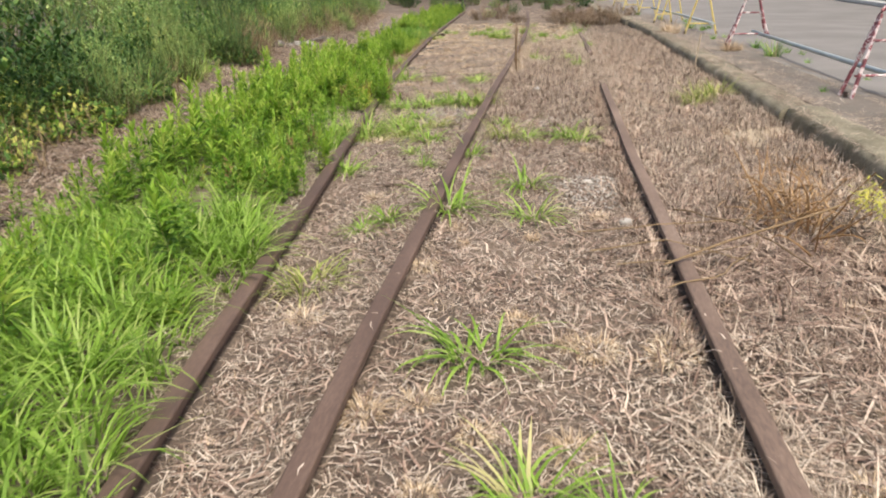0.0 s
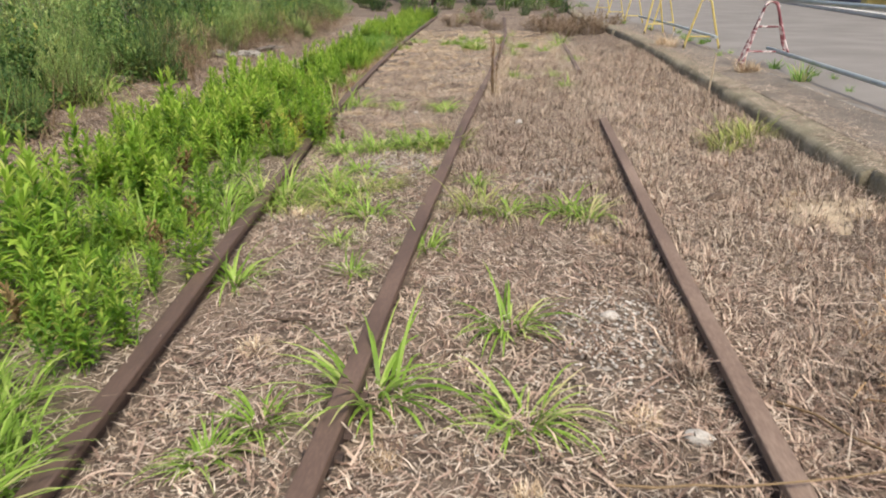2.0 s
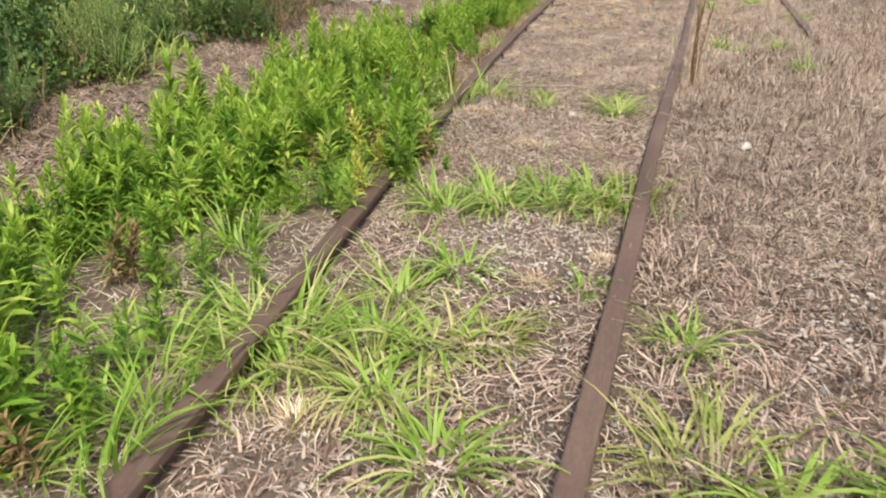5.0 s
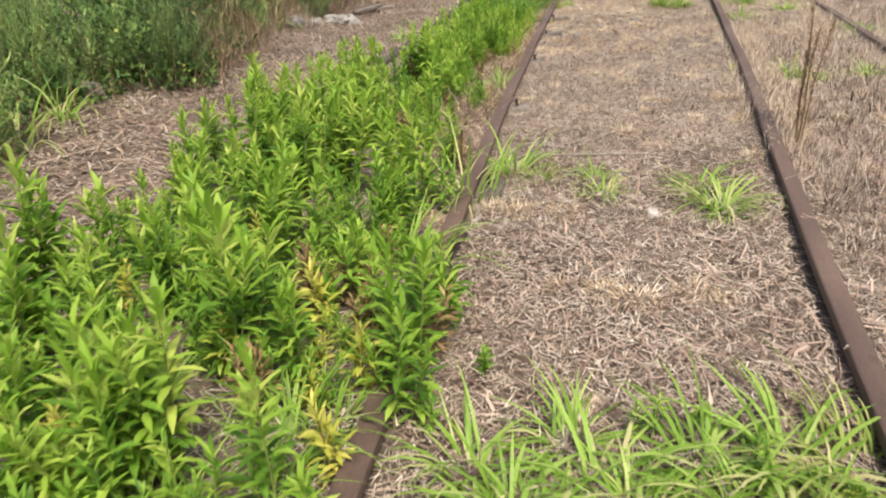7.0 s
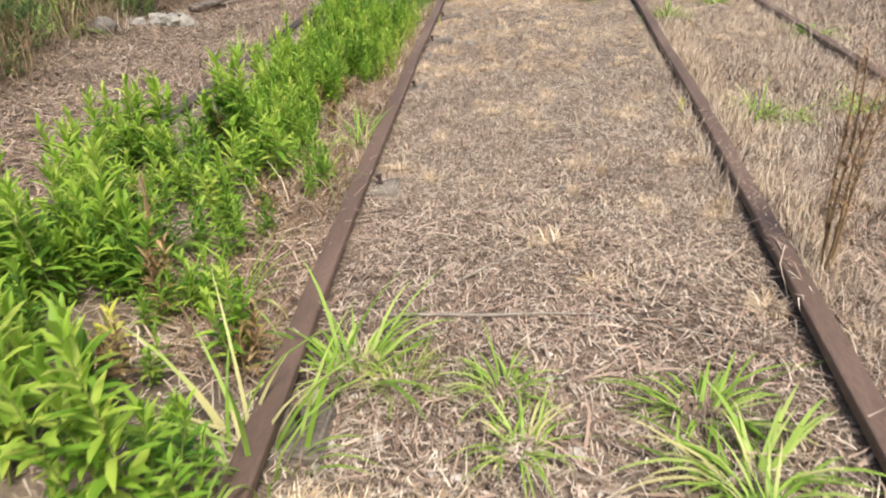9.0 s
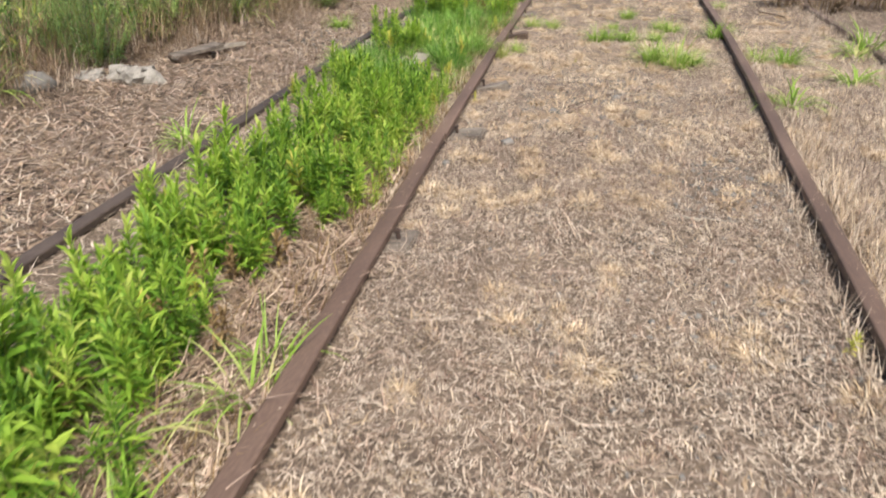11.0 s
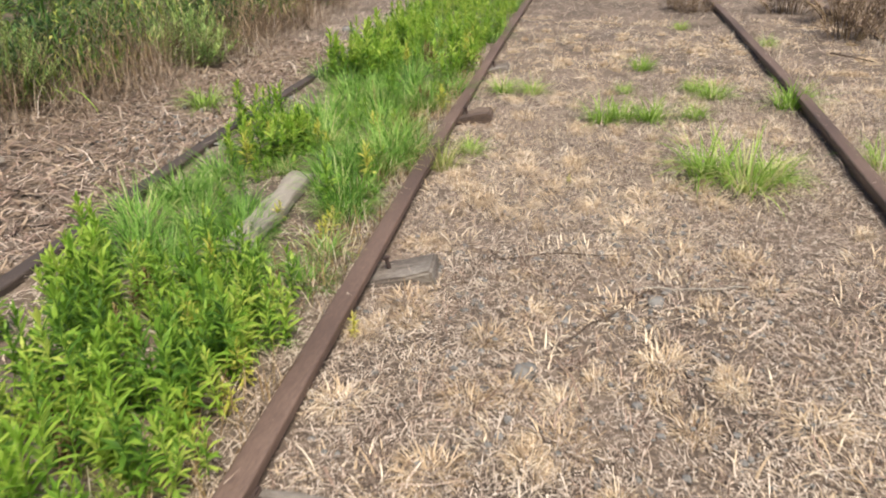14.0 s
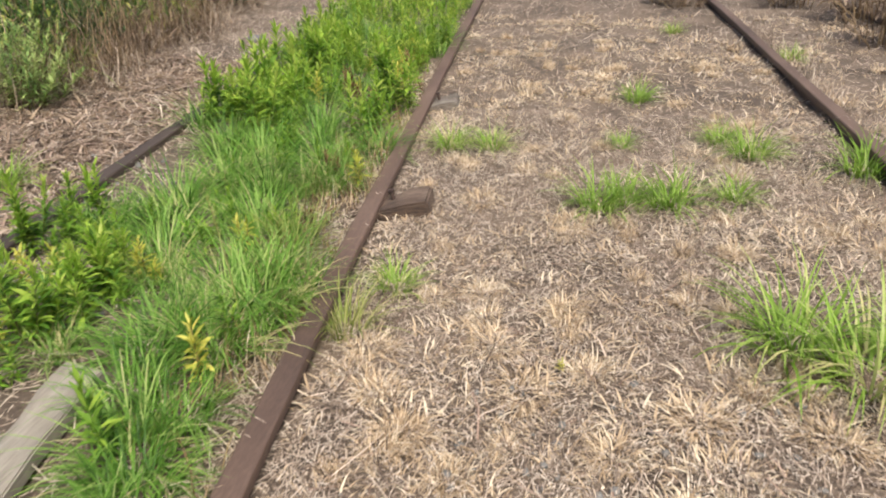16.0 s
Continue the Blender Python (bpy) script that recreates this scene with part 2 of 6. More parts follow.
# Darker copy of the creeper leaf, with the bank's deep shade painted in.
SHADED_CREEPER = blade_material("shaded_creeper_leaf", ((0.0, (0.015, 0.045, 0.010)), (0.5, (0.06, 0.13, 0.03)), (0.88, (0.15, 0.24, 0.055)), (1.0, (0.38, 0.38, 0.09))), 0.5, 0.25, 0.3, 0.4, None, 0.4, 5.0, 0.7)
STEM = blade_material("green_brown_stem", ((0.0, (0.09, 0.075, 0.03)), (0.5, (0.16, 0.18, 0.05)), (1.0, (0.24, 0.26, 0.08))), 0.6, 0.0, 0.3, 0.1)
DEAD = blade_material("dead_brown_stalk", ((0.0, (0.07, 0.045, 0.026)), (0.5, (0.20, 0.137, 0.077)), (1.0, (0.38, 0.285, 0.165))), 0.8, 0.0, 0.2, 0.2)

# ---- mesh helpers ----
rng = np.random.default_rng(7)


def grid_mesh(name, verts, quads, material, slots=None):
    """A mesh from arrays of vertices and four-cornered faces."""
    verts, quads = np.asarray(verts, float), np.asarray(quads, int)
    me = bpy.data.meshes.new(name)
    me.vertices.add(len(verts))
    me.vertices.foreach_set("co", verts.ravel())
    me.loops.add(quads.size)
    me.loops.foreach_set("vertex_index", quads.ravel())
    me.polygons.add(len(quads))
    me.polygons.foreach_set("loop_start", np.arange(len(quads)) * 4)
    for m in (material if isinstance(material, (list, tuple)) else [material]):
        me.materials.append(m)
    if slots is not None:
        me.polygons.foreach_set("material_index", np.asarray(slots, int))
    me.polygons.foreach_set("use_smooth", np.ones(len(quads), bool))
    me.update(calc_edges=True)
    return me


def part(name, bm, material, parent=None, label="", smooth=False):
    me = bpy.data.meshes.new(name)
    bmesh.ops.recalc_face_normals(bm, faces=bm.faces)
    bm.to_mesh(me)
    bm.free()
    me.materials.append(material)
    if smooth:
        me.polygons.foreach_set("use_smooth", np.ones(len(me.polygons), bool))
    ob = new(name, me)
    ob.parent = parent
    return tagged(ob, label)


def blades(base, az, length, width, rise, bend, seg=3, leaf=False, curl=0.0):
    """Strips that leave base along az at the angle rise and bend over by bend radians; grass blades taper, leaves swell and close."""
    base = np.atleast_2d(base)
    n = len(base)
    az, length, width, rise, bend = (np.broadcast_to(np.asarray(a, float), (n,)) for a in (az, length, width, rise, bend))
    s = np.linspace(0, 1, seg + 1)
    prof = np.sin(np.pi * np.clip(s * 0.93 + 0.07, 0, 1)) ** 0.8 if leaf else (1 - s ** 2.2) * 0.94 + 0.06
    pos = np.zeros((n, seg + 1, 3))
    pos[:, 0] = base
    for k in range(seg):
        e = rise - bend * (s[k] + s[k + 1]) / 2
        a = az + curl * s[k]
        step = np.stack([np.cos(a) * np.cos(e), np.sin(a) * np.cos(e), np.sin(e)], 1) * (length / seg)[:, None]
        pos[:, k + 1] = pos[:, k] + step
    side = np.stack([-np.sin(az), np.cos(az), np.zeros(n)], 1)
    half = side[:, None, :] * (width[:, None] * prof[None, :] / 2)[:, :, None]
    v = np.stack([pos - half, pos + half], 2).reshape(n, -1, 3)
    k = np.arange(seg) * 2
    q = np.stack([k, k + 1, k + 3, k + 2], 1)
    quads = (q[None] + (np.arange(n) * (seg + 1) * 2)[:, None, None]).reshape(-1, 4)
    return v.reshape(-1, 3), quads


def leaves(base, az, length, width, rise, bend, seg=3, fold=0.45):
    """Pointed leaves with a sunken midrib, along az at the angle rise, bending over by bend radians."""
    n = len(base)
    s = np.linspace(0, 1, seg + 1)
    prof = np.sin(np.pi * np.clip(s * 0.90 + 0.08, 0, 1)) ** 0.85
    pos, nrm = np.zeros((n, seg + 1, 3)), np.zeros((n, seg + 1, 3))
    pos[:, 0] = base
    for k in range(seg + 1):
        e = rise - bend * s[k]
        nrm[:, k] = np.stack([-np.cos(az) * np.sin(e), -np.sin(az) * np.sin(e), np.cos(e)], 1)
        if k < seg:
            pos[:, k + 1] = pos[:, k] + np.stack([np.cos(az) * np.cos(e), np.sin(az) * np.cos(e), np.sin(e)], 1) * (length / seg)[:, None]
    side = np.stack([-np.sin(az), np.cos(az), np.zeros(n)], 1)
    w = (width[:, None] * prof[None, :] / 2)[:, :, None]
    v = np.stack([pos - side[:, None] * w + nrm * w * fold, pos, pos + side[:, None] * w + nrm * w * fold], 2).reshape(n, -1, 3)
    k = np.arange(seg) * 3
    q = np.concatenate([np.stack([k + c, k + 1 + c, k + 4 + c, k + 3 + c], 1) for c in (0, 1)])
    return v.reshape(-1, 3), (q[None] + (np.arange(n) * (seg + 1) * 3)[:, None, None]).reshape(-1, 4)


def join(*pieces):
    vs, qs, off = [], [], 0
    for v, q in pieces:
        vs.append(v); qs.append(q + off); off += len(v)
    return np.concatenate(vs), np.concatenate(qs)


def tube(points, r0, r1=None, sides=6):
    """A round bar along points, from radius r0 to r1, as vertices and quads (with flat end caps left open)."""
    p = np.asarray(points, float)
    r1 = r0 if r1 is None else r1
    n = len(p)
    d = np.gradient(p, axis=0)
    d /= np.linalg.norm(d, axis=1)[:, None] + 1e-9
    ref = np.where(np.abs(d[:, 2:3]) > 0.9, np.array([[1.0, 0, 0]]), np.array([[0, 0, 1.0]]))
    u = np.cross(d, ref); u /= np.linalg.norm(u, axis=1)[:, None] + 1e-9
    w = np.cross(d, u)
    a = np.arange(sides) * 2 * np.pi / sides
    r = np.linspace(r0, r1, n)[:, None, None]
    v = p[:, None] + r * (u[:, None] * np.cos(a)[None, :, None] + w[:, None] * np.sin(a)[None, :, None])
    i, j = np.meshgrid(np.arange(n - 1), np.arange(sides), indexing="ij")
    q = np.stack([i * sides + j, i * sides + (j + 1) % sides, (i + 1) * sides + (j + 1) % sides, (i + 1) * sides + j], -1)
    return v.reshape(-1, 3), q.reshape(-1, 4)


def stamp(variants, xs, ys, zs, turns, sizes, which):
    """Copies of variant meshes (vertices, quads), joined."""
    vs, qs, off = [], [], 0
    for x, y, z, a, s, k in zip(xs, ys, zs, turns, sizes, which):
        v, q = variants[k]
        c, sn = math.cos(a) * s, math.sin(a) * s
        vs.append(np.stack([v[:, 0] * c - v[:, 1] * sn + x, v[:, 0] * sn + v[:, 1] * c + y, v[:, 2] * s + z], 1))
        qs.append(q + off)
        off += len(v)
    return np.concatenate(vs), np.concatenate(qs)


def box_bm(sx, sy, sz, bevel=0.0, jitter=0.0, seed=0):
    """A bevelled box on z = 0, centred in x and y."""
    bm = bmesh.new()
    bmesh.ops.create_cube(bm, size=1)
    r = random.Random(seed)
    for v in bm.verts:
        v.co = Vector((v.co.x * sx, v.co.y * sy, (v.co.z + 0.5) * sz)) + Vector((r.uniform(-1, 1), r.uniform(-1, 1), r.uniform(-1, 1))) * jitter
    if bevel:
        bmesh.ops.bevel(bm, geom=list(bm.edges), offset=bevel, segments=2, affect='EDGES')
    return bm


def lump_bm(sx, sy, sz, rough=0.25, seed=0, cuts=2):
    """A knobbly stone that rests on z = 0."""
    bm = bmesh.new()
    bmesh.ops.create_icosphere(bm, subdivisions=cuts, radius=1)
    o = Vector((seed * 3.7, seed * 1.3, 0))
    for v in bm.verts:
        k = 1 + rough * noise.noise(v.co * 1.3 + o) + rough * 0.4 * noise.noise(v.co * 3.1 + o)
        v.co = Vector((v.co.x * k * sx, v.co.y * k * sy, max(v.co.z * k, -0.55) * sz + sz * 0.5))
    return bm


# ---- plan: rail lines, edges and ground height ----
def curve(y, c):
    u = (np.clip(y, -2, 20) - 8) / 8
    x = c[0] + c[1] * u + c[2] * u ** 2 + c[3] * u ** 3
    slope = (c[1] + 2 * c[2] * u + 3 * c[3] * u ** 2) / 8
    return x + slope * (y - np.clip(y, -2, 20))


LEFT, RIGHT, GAUGE = (-1.288, -0.862, 0.152, -0.0125), (0.0, 0.0, 0.0173, -0.058), 1.132
A_TOP, B_TOP = -0.045, 0.0


def x_a(y): return curve(y, LEFT) + 0.018 * np.exp(-((y - 3.6) / 1.3) ** 2)
def x_b(y): return curve(y, RIGHT) - 0.018 * np.exp(-((y - 8.1) / 1.6) ** 2)
def x_l(y): return x_a(y) - GAUGE * 0.992 - 0.045 * np.clip((y - 13.0) / 2.0, 0, 1) - 0.03 * np.exp(-((y - 5.0) / 3.5) ** 2)
def x_c(y): return curve(y, RIGHT) + GAUGE
def x_kerb(y): return 2.38 - 0.0025 * np.maximum(0, y - 10) ** 2 * np.where(y > 26, (26 - 10) ** 2 / np.maximum(y - 10, 1) ** 2, 1)
def x_shrub(y): return np.interp(y, (-2, 3.5, 4.7, 6, 6.7, 7.6, 8.4, 9.2, 9.45, 9.7, 10.3, 11, 12, 13.2, 14.2, 15, 17, 18.5, 20.4, 23.4, 34), (-2.6, -2.85, -3.1, -3.25, -3.5, -3.72, -3.98, -4.1, -4.2, -3.7, -3.8, -4.15, -4.45, -4.7, -4.6, -4.4, -4.33, -4.4, -4.7, -5.1, -7))


def ground_z(x, y):
    side = 1 / (1 + np.exp(np.clip((x + 0.7) * 5, -50, 50)))
    z = -0.078 - 0.024 * side + 0.008 * np.sin(x * 3.1 + y * 1.7) * np.sin(y * 2.3 - x) + 0.006 * np.sin(x * 7.7 - y * 5.1)
    bank = 1 / (1 + np.exp(np.clip((x - x_shrub(y) + 0.4) * 3, -50, 50)))
    for f, deep in ((x_a, 0.008), (x_l, -0.012), (x_b, -0.012), (x_c, -0.014)):
        z = z - deep * np.exp(-((x - f(y)) / 0.10) ** 2)
    z = z - 0.042 * np.exp(-((x - x_a(y) - 0.14) / 0.26) ** 2) / (1 + np.exp(np.clip((y - 6.4) * 3, -50, 50)))
    z = z + 0.07 / (1 + np.exp(np.clip((x_kerb(y) - 0.28 - x) * 12, -50, 50)))
    return z + 0.16 * bank


# ---- ground: one sheet to the horizon, fine where the walk passes ----
ax = np.concatenate([[-900, -300, -100, -40, -20, -12], np.arange(-8, 2.31, 0.07), [2.45, 4, 8, 20, 60, 200, 900]])
ay = np.concatenate([[-900, -200, -40, -10], np.arange(-3, 26, 0.14), [28, 31, 36, 44, 60, 100, 250, 900]])
gx, gy = np.meshgrid(ax, ay)
gz = ground_z(gx, gy)
gz = np.where(gx > 2.4, -0.12, gz)
i, j = np.meshgrid(np.arange(len(ay) - 1), np.arange(len(ax) - 1), indexing="ij")
k = i * len(ax) + j
ground = new("ground", grid_mesh("ground", np.stack([gx, gy, gz], -1).reshape(-1, 3), np.stack([k, k + 1, k + len(ax) + 1, k + len(ax)], -1).reshape(-1, 4), SOIL))
tagged(ground, "brown soil strewn with dead grass chaff", "ground", kind="structure")

# ---- rails ----
HALF_RAIL = ((0.0, 0.0), (0.025, -0.0008), (0.0305, -0.003), (0.0325, -0.008), (0.0325, -0.030), (0.024, -0.037), (0.0085, -0.046), (0.0075, -0.105), (0.018, -0.119), (0.055, -0.126), (0.055, -0.136))


def rail(f, y0, y1, top, label, step=0.35, tilt=0.0, material=None):
    ring = np.array([(-x, z) for x, z in HALF_RAIL[:0:-1]] + list(HALF_RAIL))
    ys = np.linspace(y0, y1, int((y1 - y0) / step) + 2)
    xs = f(ys)
    v = np.zeros((len(ys), len(ring), 3))
    wob = 0.003 * np.sin(ys * 0.9 + top * 50) + 0.0025 * np.sin(ys * 2.3 + 1)
    v[:, :, 0] = xs[:, None] + ring[None, :, 0] + wob[:, None]
    v[:, :, 1] = ys[:, None]
    v[:, :, 2] = top + ring[None, :, 1] + tilt * (ys - y0)[:, None] + (0.003 * np.sin(ys * 1.3 + top * 90))[:, None]
    m = len(ring)
    i, j = np.meshgrid(np.arange(len(ys) - 1), np.arange(m), indexing="ij")
    q = np.stack([i * m + j, i * m + (j + 1) % m, (i + 1) * m + (j + 1) % m, (i + 1) * m + j], -1).reshape(-1, 4)
    me = grid_mesh("rail", v.reshape(-1, 3), q, material or RUST)
    bm = bmesh.new()
    bm.from_mesh(me)
    bm.verts.ensure_lookup_table()
    for s in (0, len(ys) - 1):
        bm.faces.new([bm.verts[s * m + t] for t in range(m)])
    bmesh.ops.recalc_face_normals(bm, faces=bm.faces)
    bm.to_mesh(me)
    bm.free()
    me.polygons.foreach_set("use_smooth", np.zeros(len(me.polygons), bool))
    return tagged(new("rail", me), label, "rail", "rusty rails")


def joint(parent, f, y, top, side):
    """A bolted joint bar on one side of a rail."""
    bm = box_bm(0.016, 0.44, 0.062, 0.004)
    bar = part("joint_bar", bm, IRON, parent, "rusty bolted joint bar")
    bar.location = (float(f(y)) + side * 0.024, y, top - 0.096)
    for d in (-0.15, -0.05, 0.05, 0.15):
        bm = bmesh.new()
        bmesh.ops.create_cone(bm, segments=6, radius1=0.016, radius2=0.015, depth=0.022, cap_ends=True)
        bolt = part("bolt", bm, IRON, bar)
        bolt.matrix_basis = pose(side * 0.018, d, 0.032, 0, 90, 0)


rail_b = rail(x_b, -4.0, 10.612, B_TOP, "rusty brown steel rail standing clear of dead grass")
rail_b2 = rail(x_b, 10.62, 26.0, B_TOP, "rusty rail running on through pale dead grass")
rail_c = rail(x_c, 0.5, 7.75, B_TOP, "dull rusty steel rail buried by straw at both ends", material=PALE_RUST)
rail(x_c, 11.25, 25.0, B_TOP - 0.012, "dark rusty rail half hidden by green tufts")
rail_a = rail(x_a, -4.0, 12.45, A_TOP, "rusty rail along the edge of a weed strip")
rail_a2 = rail(lambda y: x_a(y) + 0.006, 12.468, 27.0, A_TOP - 0.004, "rusty rail running on along a weed strip")
rail(x_l, -4.0, 27.0, A_TOP - 0.012, "half buried rail behind green weeds, its shadow side painted darker", material=SHADED_RUST)
for side in (-1, 1):
    joint(rail_b, x_b, 2.95, B_TOP, side)
    joint(rail_b2, x_b, 10.86, B_TOP, side)
    joint(rail_b2, x_b, 16.75, B_TOP, side)
    joint(rail_c, x_c, 2.95, B_TOP, side)
    joint(rail_a, x_a, 7.5, A_TOP, side)
    joint(rail_a2, x_a, 12.46, A_TOP, side)

# ---- sleepers of the overgrown track ----
def sleeper(y, out=0.2, top=-0.058, label="grey weathered timber sleeper end beside a rail", seed=0, wood=SLEEPER):
    xa = float(x_a(y))
    th = new("railway_sleeper")
    tagged(th, label, "sleeper", "timber sleepers")
    bm = box_bm(2.02, 0.165, 0.13, 0.008)
    bmesh.ops.subdivide_edges(bm, edges=[e for e in bm.edges if abs(e.verts[0].co.x - e.verts[1].co.x) > 0.5], cuts=24)
    o = Vector((seed * 5.1, 0, 0))
    for v in bm.verts:
        end = max(0, abs(v.co.x) - 0.9) * 6
        v.co += Vector((0.03 * end * noise.noise(v.co * 9 + o), 0.030 * noise.noise(v.co * 6 + o), 0.016 * noise.noise(v.co * 9 + o) - 0.006 * end * abs(noise.noise(v.co * 15 + o))))
    part("beam", bm, wood, th)
    th.matrix_basis = pose(xa + out - 1.01 * math.cos(radians(14)), y, top - 0.132 - 1.0 * math.sin(radians(14)), 0, -14, math.degrees(math.atan(0.06)) + seed * 0.6 - 1)
    bm = bmesh.new()
    bmesh.ops.create_cone(bm, segments=8, radius1=0.008, radius2=0.008, depth=0.04, cap_ends=True)
    part("spike", bm, IRON, th, "rusty spike").location = (1.01 - out + 0.10, 0.02, 0.15)
    bm = box_bm(0.024, 0.02, 0.010, 0.002)
    part("spike_head", bm, IRON, th).location = (1.01 - out + 0.10, 0.02, 0.163)
    return th


for n, (y, out) in enumerate(((8.2, 0.16), (9.64, 0.17), (11.14, 0.16), (12.53, 0.25), (13.66, 0.26), (15.58, 0.24), (17.0, 0.2))):
    sleeper(y, out, (-0.066, -0.066, -0.066, -0.05, -0.05, -0.028, -0.05)[n], *(("dark brown timber sleeper end standing proud beside a rail", n, DARK_SLEEPER) if n == 5 else ("grey weathered timber sleeper end beside a rail", n)))

# ---- kerb, verge and road ----
kerb = tagged(new("kerb"), "mossy concrete kerb of long blocks beside the track bed", "kerb", kind="structure")
y = -3.0
for n in range(8):
    ln = (3.9, 4.6, 3.4, 5.2)[n % 4]
    sec = np.array([(-0.15, -0.2), (-0.152, 0.0), (-0.15, 0.05), (-0.138, 0.085), (-0.105, 0.104), (-0.04, 0.108), (0.05, 0.106), (0.12, 0.10), (0.148, 0.08), (0.15, -0.2)])
    yy = np.linspace(-ln / 2 + 0.008, ln / 2 - 0.008, int(ln / 0.05))
    v = np.zeros((len(yy), len(sec), 3))
    for a_, yv in enumerate(yy):
        for b_, (sx, sz) in enumerate(sec):
            q_ = Vector((sx * 3, yv * 1.7, n * 11.0))
            chip = max(0, noise.noise(Vector((n * 3.0, yv * 1.3, 4.0)))) ** 2 * (1 if 2 <= b_ <= 5 else 0.2)
            v[a_, b_] = (sx + 0.014 * noise.noise(q_) + 0.007 * noise.noise(q_ * 5) + 0.06 * chip, yv, sz + 0.010 * noise.noise(q_ * 0.8) + 0.006 * noise.noise(q_ * 6) - 0.05 * chip)
    m_ = len(sec)
    i_, j_ = np.meshgrid(np.arange(len(yy) - 1), np.arange(m_), indexing="ij")
    me = grid_mesh("kerb_block", v.reshape(-1, 3), np.stack([i_ * m_ + j_, i_ * m_ + (j_ + 1) % m_, (i_ + 1) * m_ + (j_ + 1) % m_, (i_ + 1) * m_ + j_], -1).reshape(-1, 4), CONCRETE)
    bm = bmesh.new()
    bm.from_mesh(me); bm.verts.ensure_lookup_table()
    for e_ in (0, len(yy) - 1):
        bm.faces.new([bm.verts[e_ * m_ + t] for t in range(m_)])
    bmesh.ops.recalc_face_normals(bm, faces=bm.faces)
    bm.to_mesh(me); bm.free()
    b = new("kerb_block", me)
    b.parent = kerb
    ym = y + ln / 2
    b.matrix_basis = pose(float(x_kerb(ym)) + 0.15 + 0.02 * math.sin(n * 2.1), ym, 0.012 + 0.012 * math.sin(n * 1.7), 0, 0, math.degrees(math.atan2(float(x_kerb(y) - x_kerb(y + ln)), ln)))
    y += ln

def sheet(name, x0f, x1f, ys, z0, z1, cols, material, label, bump=0.01, category=""):
    u = np.linspace(0, 1, cols)
    yy, uu = np.meshgrid(ys, u, indexing="ij")
    xx = x0f(yy) * (1 - uu) + x1f(yy) * uu
    zz = z0 + (z1 - z0) * uu + bump * np.sin(xx * 4.3 + yy * 2.9) * np.sin(yy * 1.9)
    i, j = np.meshgrid(np.arange(len(ys) - 1), np.arange(cols - 1), indexing="ij")
    k = i * cols + j
    ob = new(name, grid_mesh(name, np.stack([xx, yy, zz], -1).reshape(-1, 3), np.stack([k, k + 1, k + cols + 1, k + cols], -1).reshape(-1, 4), material))
    return tagged(ob, label, category or name, kind="structure")


YS = np.concatenate([np.arange(-4, 30, 0.3), np.arange(30, 90, 4)])
sheet("verge", lambda y: x_kerb(y) + 0.28, lambda y: x_kerb(y) + 0.95, YS, 0.104, 0.1225, 8, DIRT, "gritty dirt verge between kerb and asphalt", 0.003, "verge")
sheet("road", lambda y: x_kerb(y) + 0.80 + 0.03 * np.sin(y * 1.1) + 0.01 * np.sin(y * 4.7), lambda y: 60 + 0 * y, YS, 0.119, 0.20, 40, ASPHALT, "worn grey asphalt road", 0.0, "road")
bm = box_bm(0.35, 60, 0.12, 0.02)
far_kerb = part("road_edge_strip", bm, PALE)
far_kerb.matrix_basis = pose(12.4, 39, 0.14, 0, 0, -7.5)
tagged(far_kerb, "pale concrete edging strip on the far road side", "edging", kind="structure")

# ---- assumed warehouse beyond the road ----
house = tagged(new("warehouse"), "mauve-grey wall with yellow blocks, assumed to be a warehouse front", "warehouse")
house.matrix_basis = pose(14.6, 35, 0.17, 0, 0, -7.5)
part("wall", box_bm(0.3, 60, 5.0), MAUVE, house).location = (1.6, 4, 0)
# Roof and columns are added; yellow blocks stand for unidentified yellow things.
part("roof", box_bm(6, 61, 0.3, 0.03), SHED, house, "assumed pale sheet metal roof").location = (4.2, 4, 5.0)
for n in range(4):
    part("column", box_bm(0.6, 0.6, 5.0, 0.03), PALE, house, "assumed pale concrete column").location = (0.0, -17 + n * 17.5, 0)
    part("yellow_block", box_bm(0.95, 0.95, 1.2, 0.06), YELLOW, house, "yellow block for an unidentified yellow thing").location = (0.0, -17 + n * 17.5, 0.0)

shed = tagged(new("storage_shed"), "small pale sheet-metal shed behind bushes", "shed")
shed.location = (-7.4, 52, -0.1)
part("wall", box_bm(2.2, 2, 2.0), SHED, shed)
part("roof", box_bm(2.5, 2.3, 0.15, 0.04), STONE, shed, "grey flat roof").location = (0, 0, 2.0)
part("door", box_bm(0.9, 0.05, 2.0, 0.01), WOOD, shed).location = (0.4, -1.02, 0)

# ---- barricade stands and pipes ----
STAND_P1 = (3.31, 10.85, 0.115, 0.76, 0.60, 0, 8, 0.12)
STAND_P0 = (3.28, 6.15, 0.11, 0.74, 0.54, 0, 15)
STAND_Y1 = (3.10, 13.4, 0.12, 0.73, 0.53, 0, 0)
PIPE_LOW = [(3.47, 11.3, 0.30), (3.42, 8.8, 0.295), (3.38, 6.15, 0.29), (3.34, 1.0, 0.29)]
PIPE_TOP = [(3.22, 11.0, 0.91), (3.25, 8.5, 0.90), (3.28, 6.0, 0.895), (3.30, 0.9, 0.90)]
PIPE_YEL = [(3.24, 13.1, 0.31), (3.18, 16.0, 0.31), (3.0, 20.0, 0.31)]
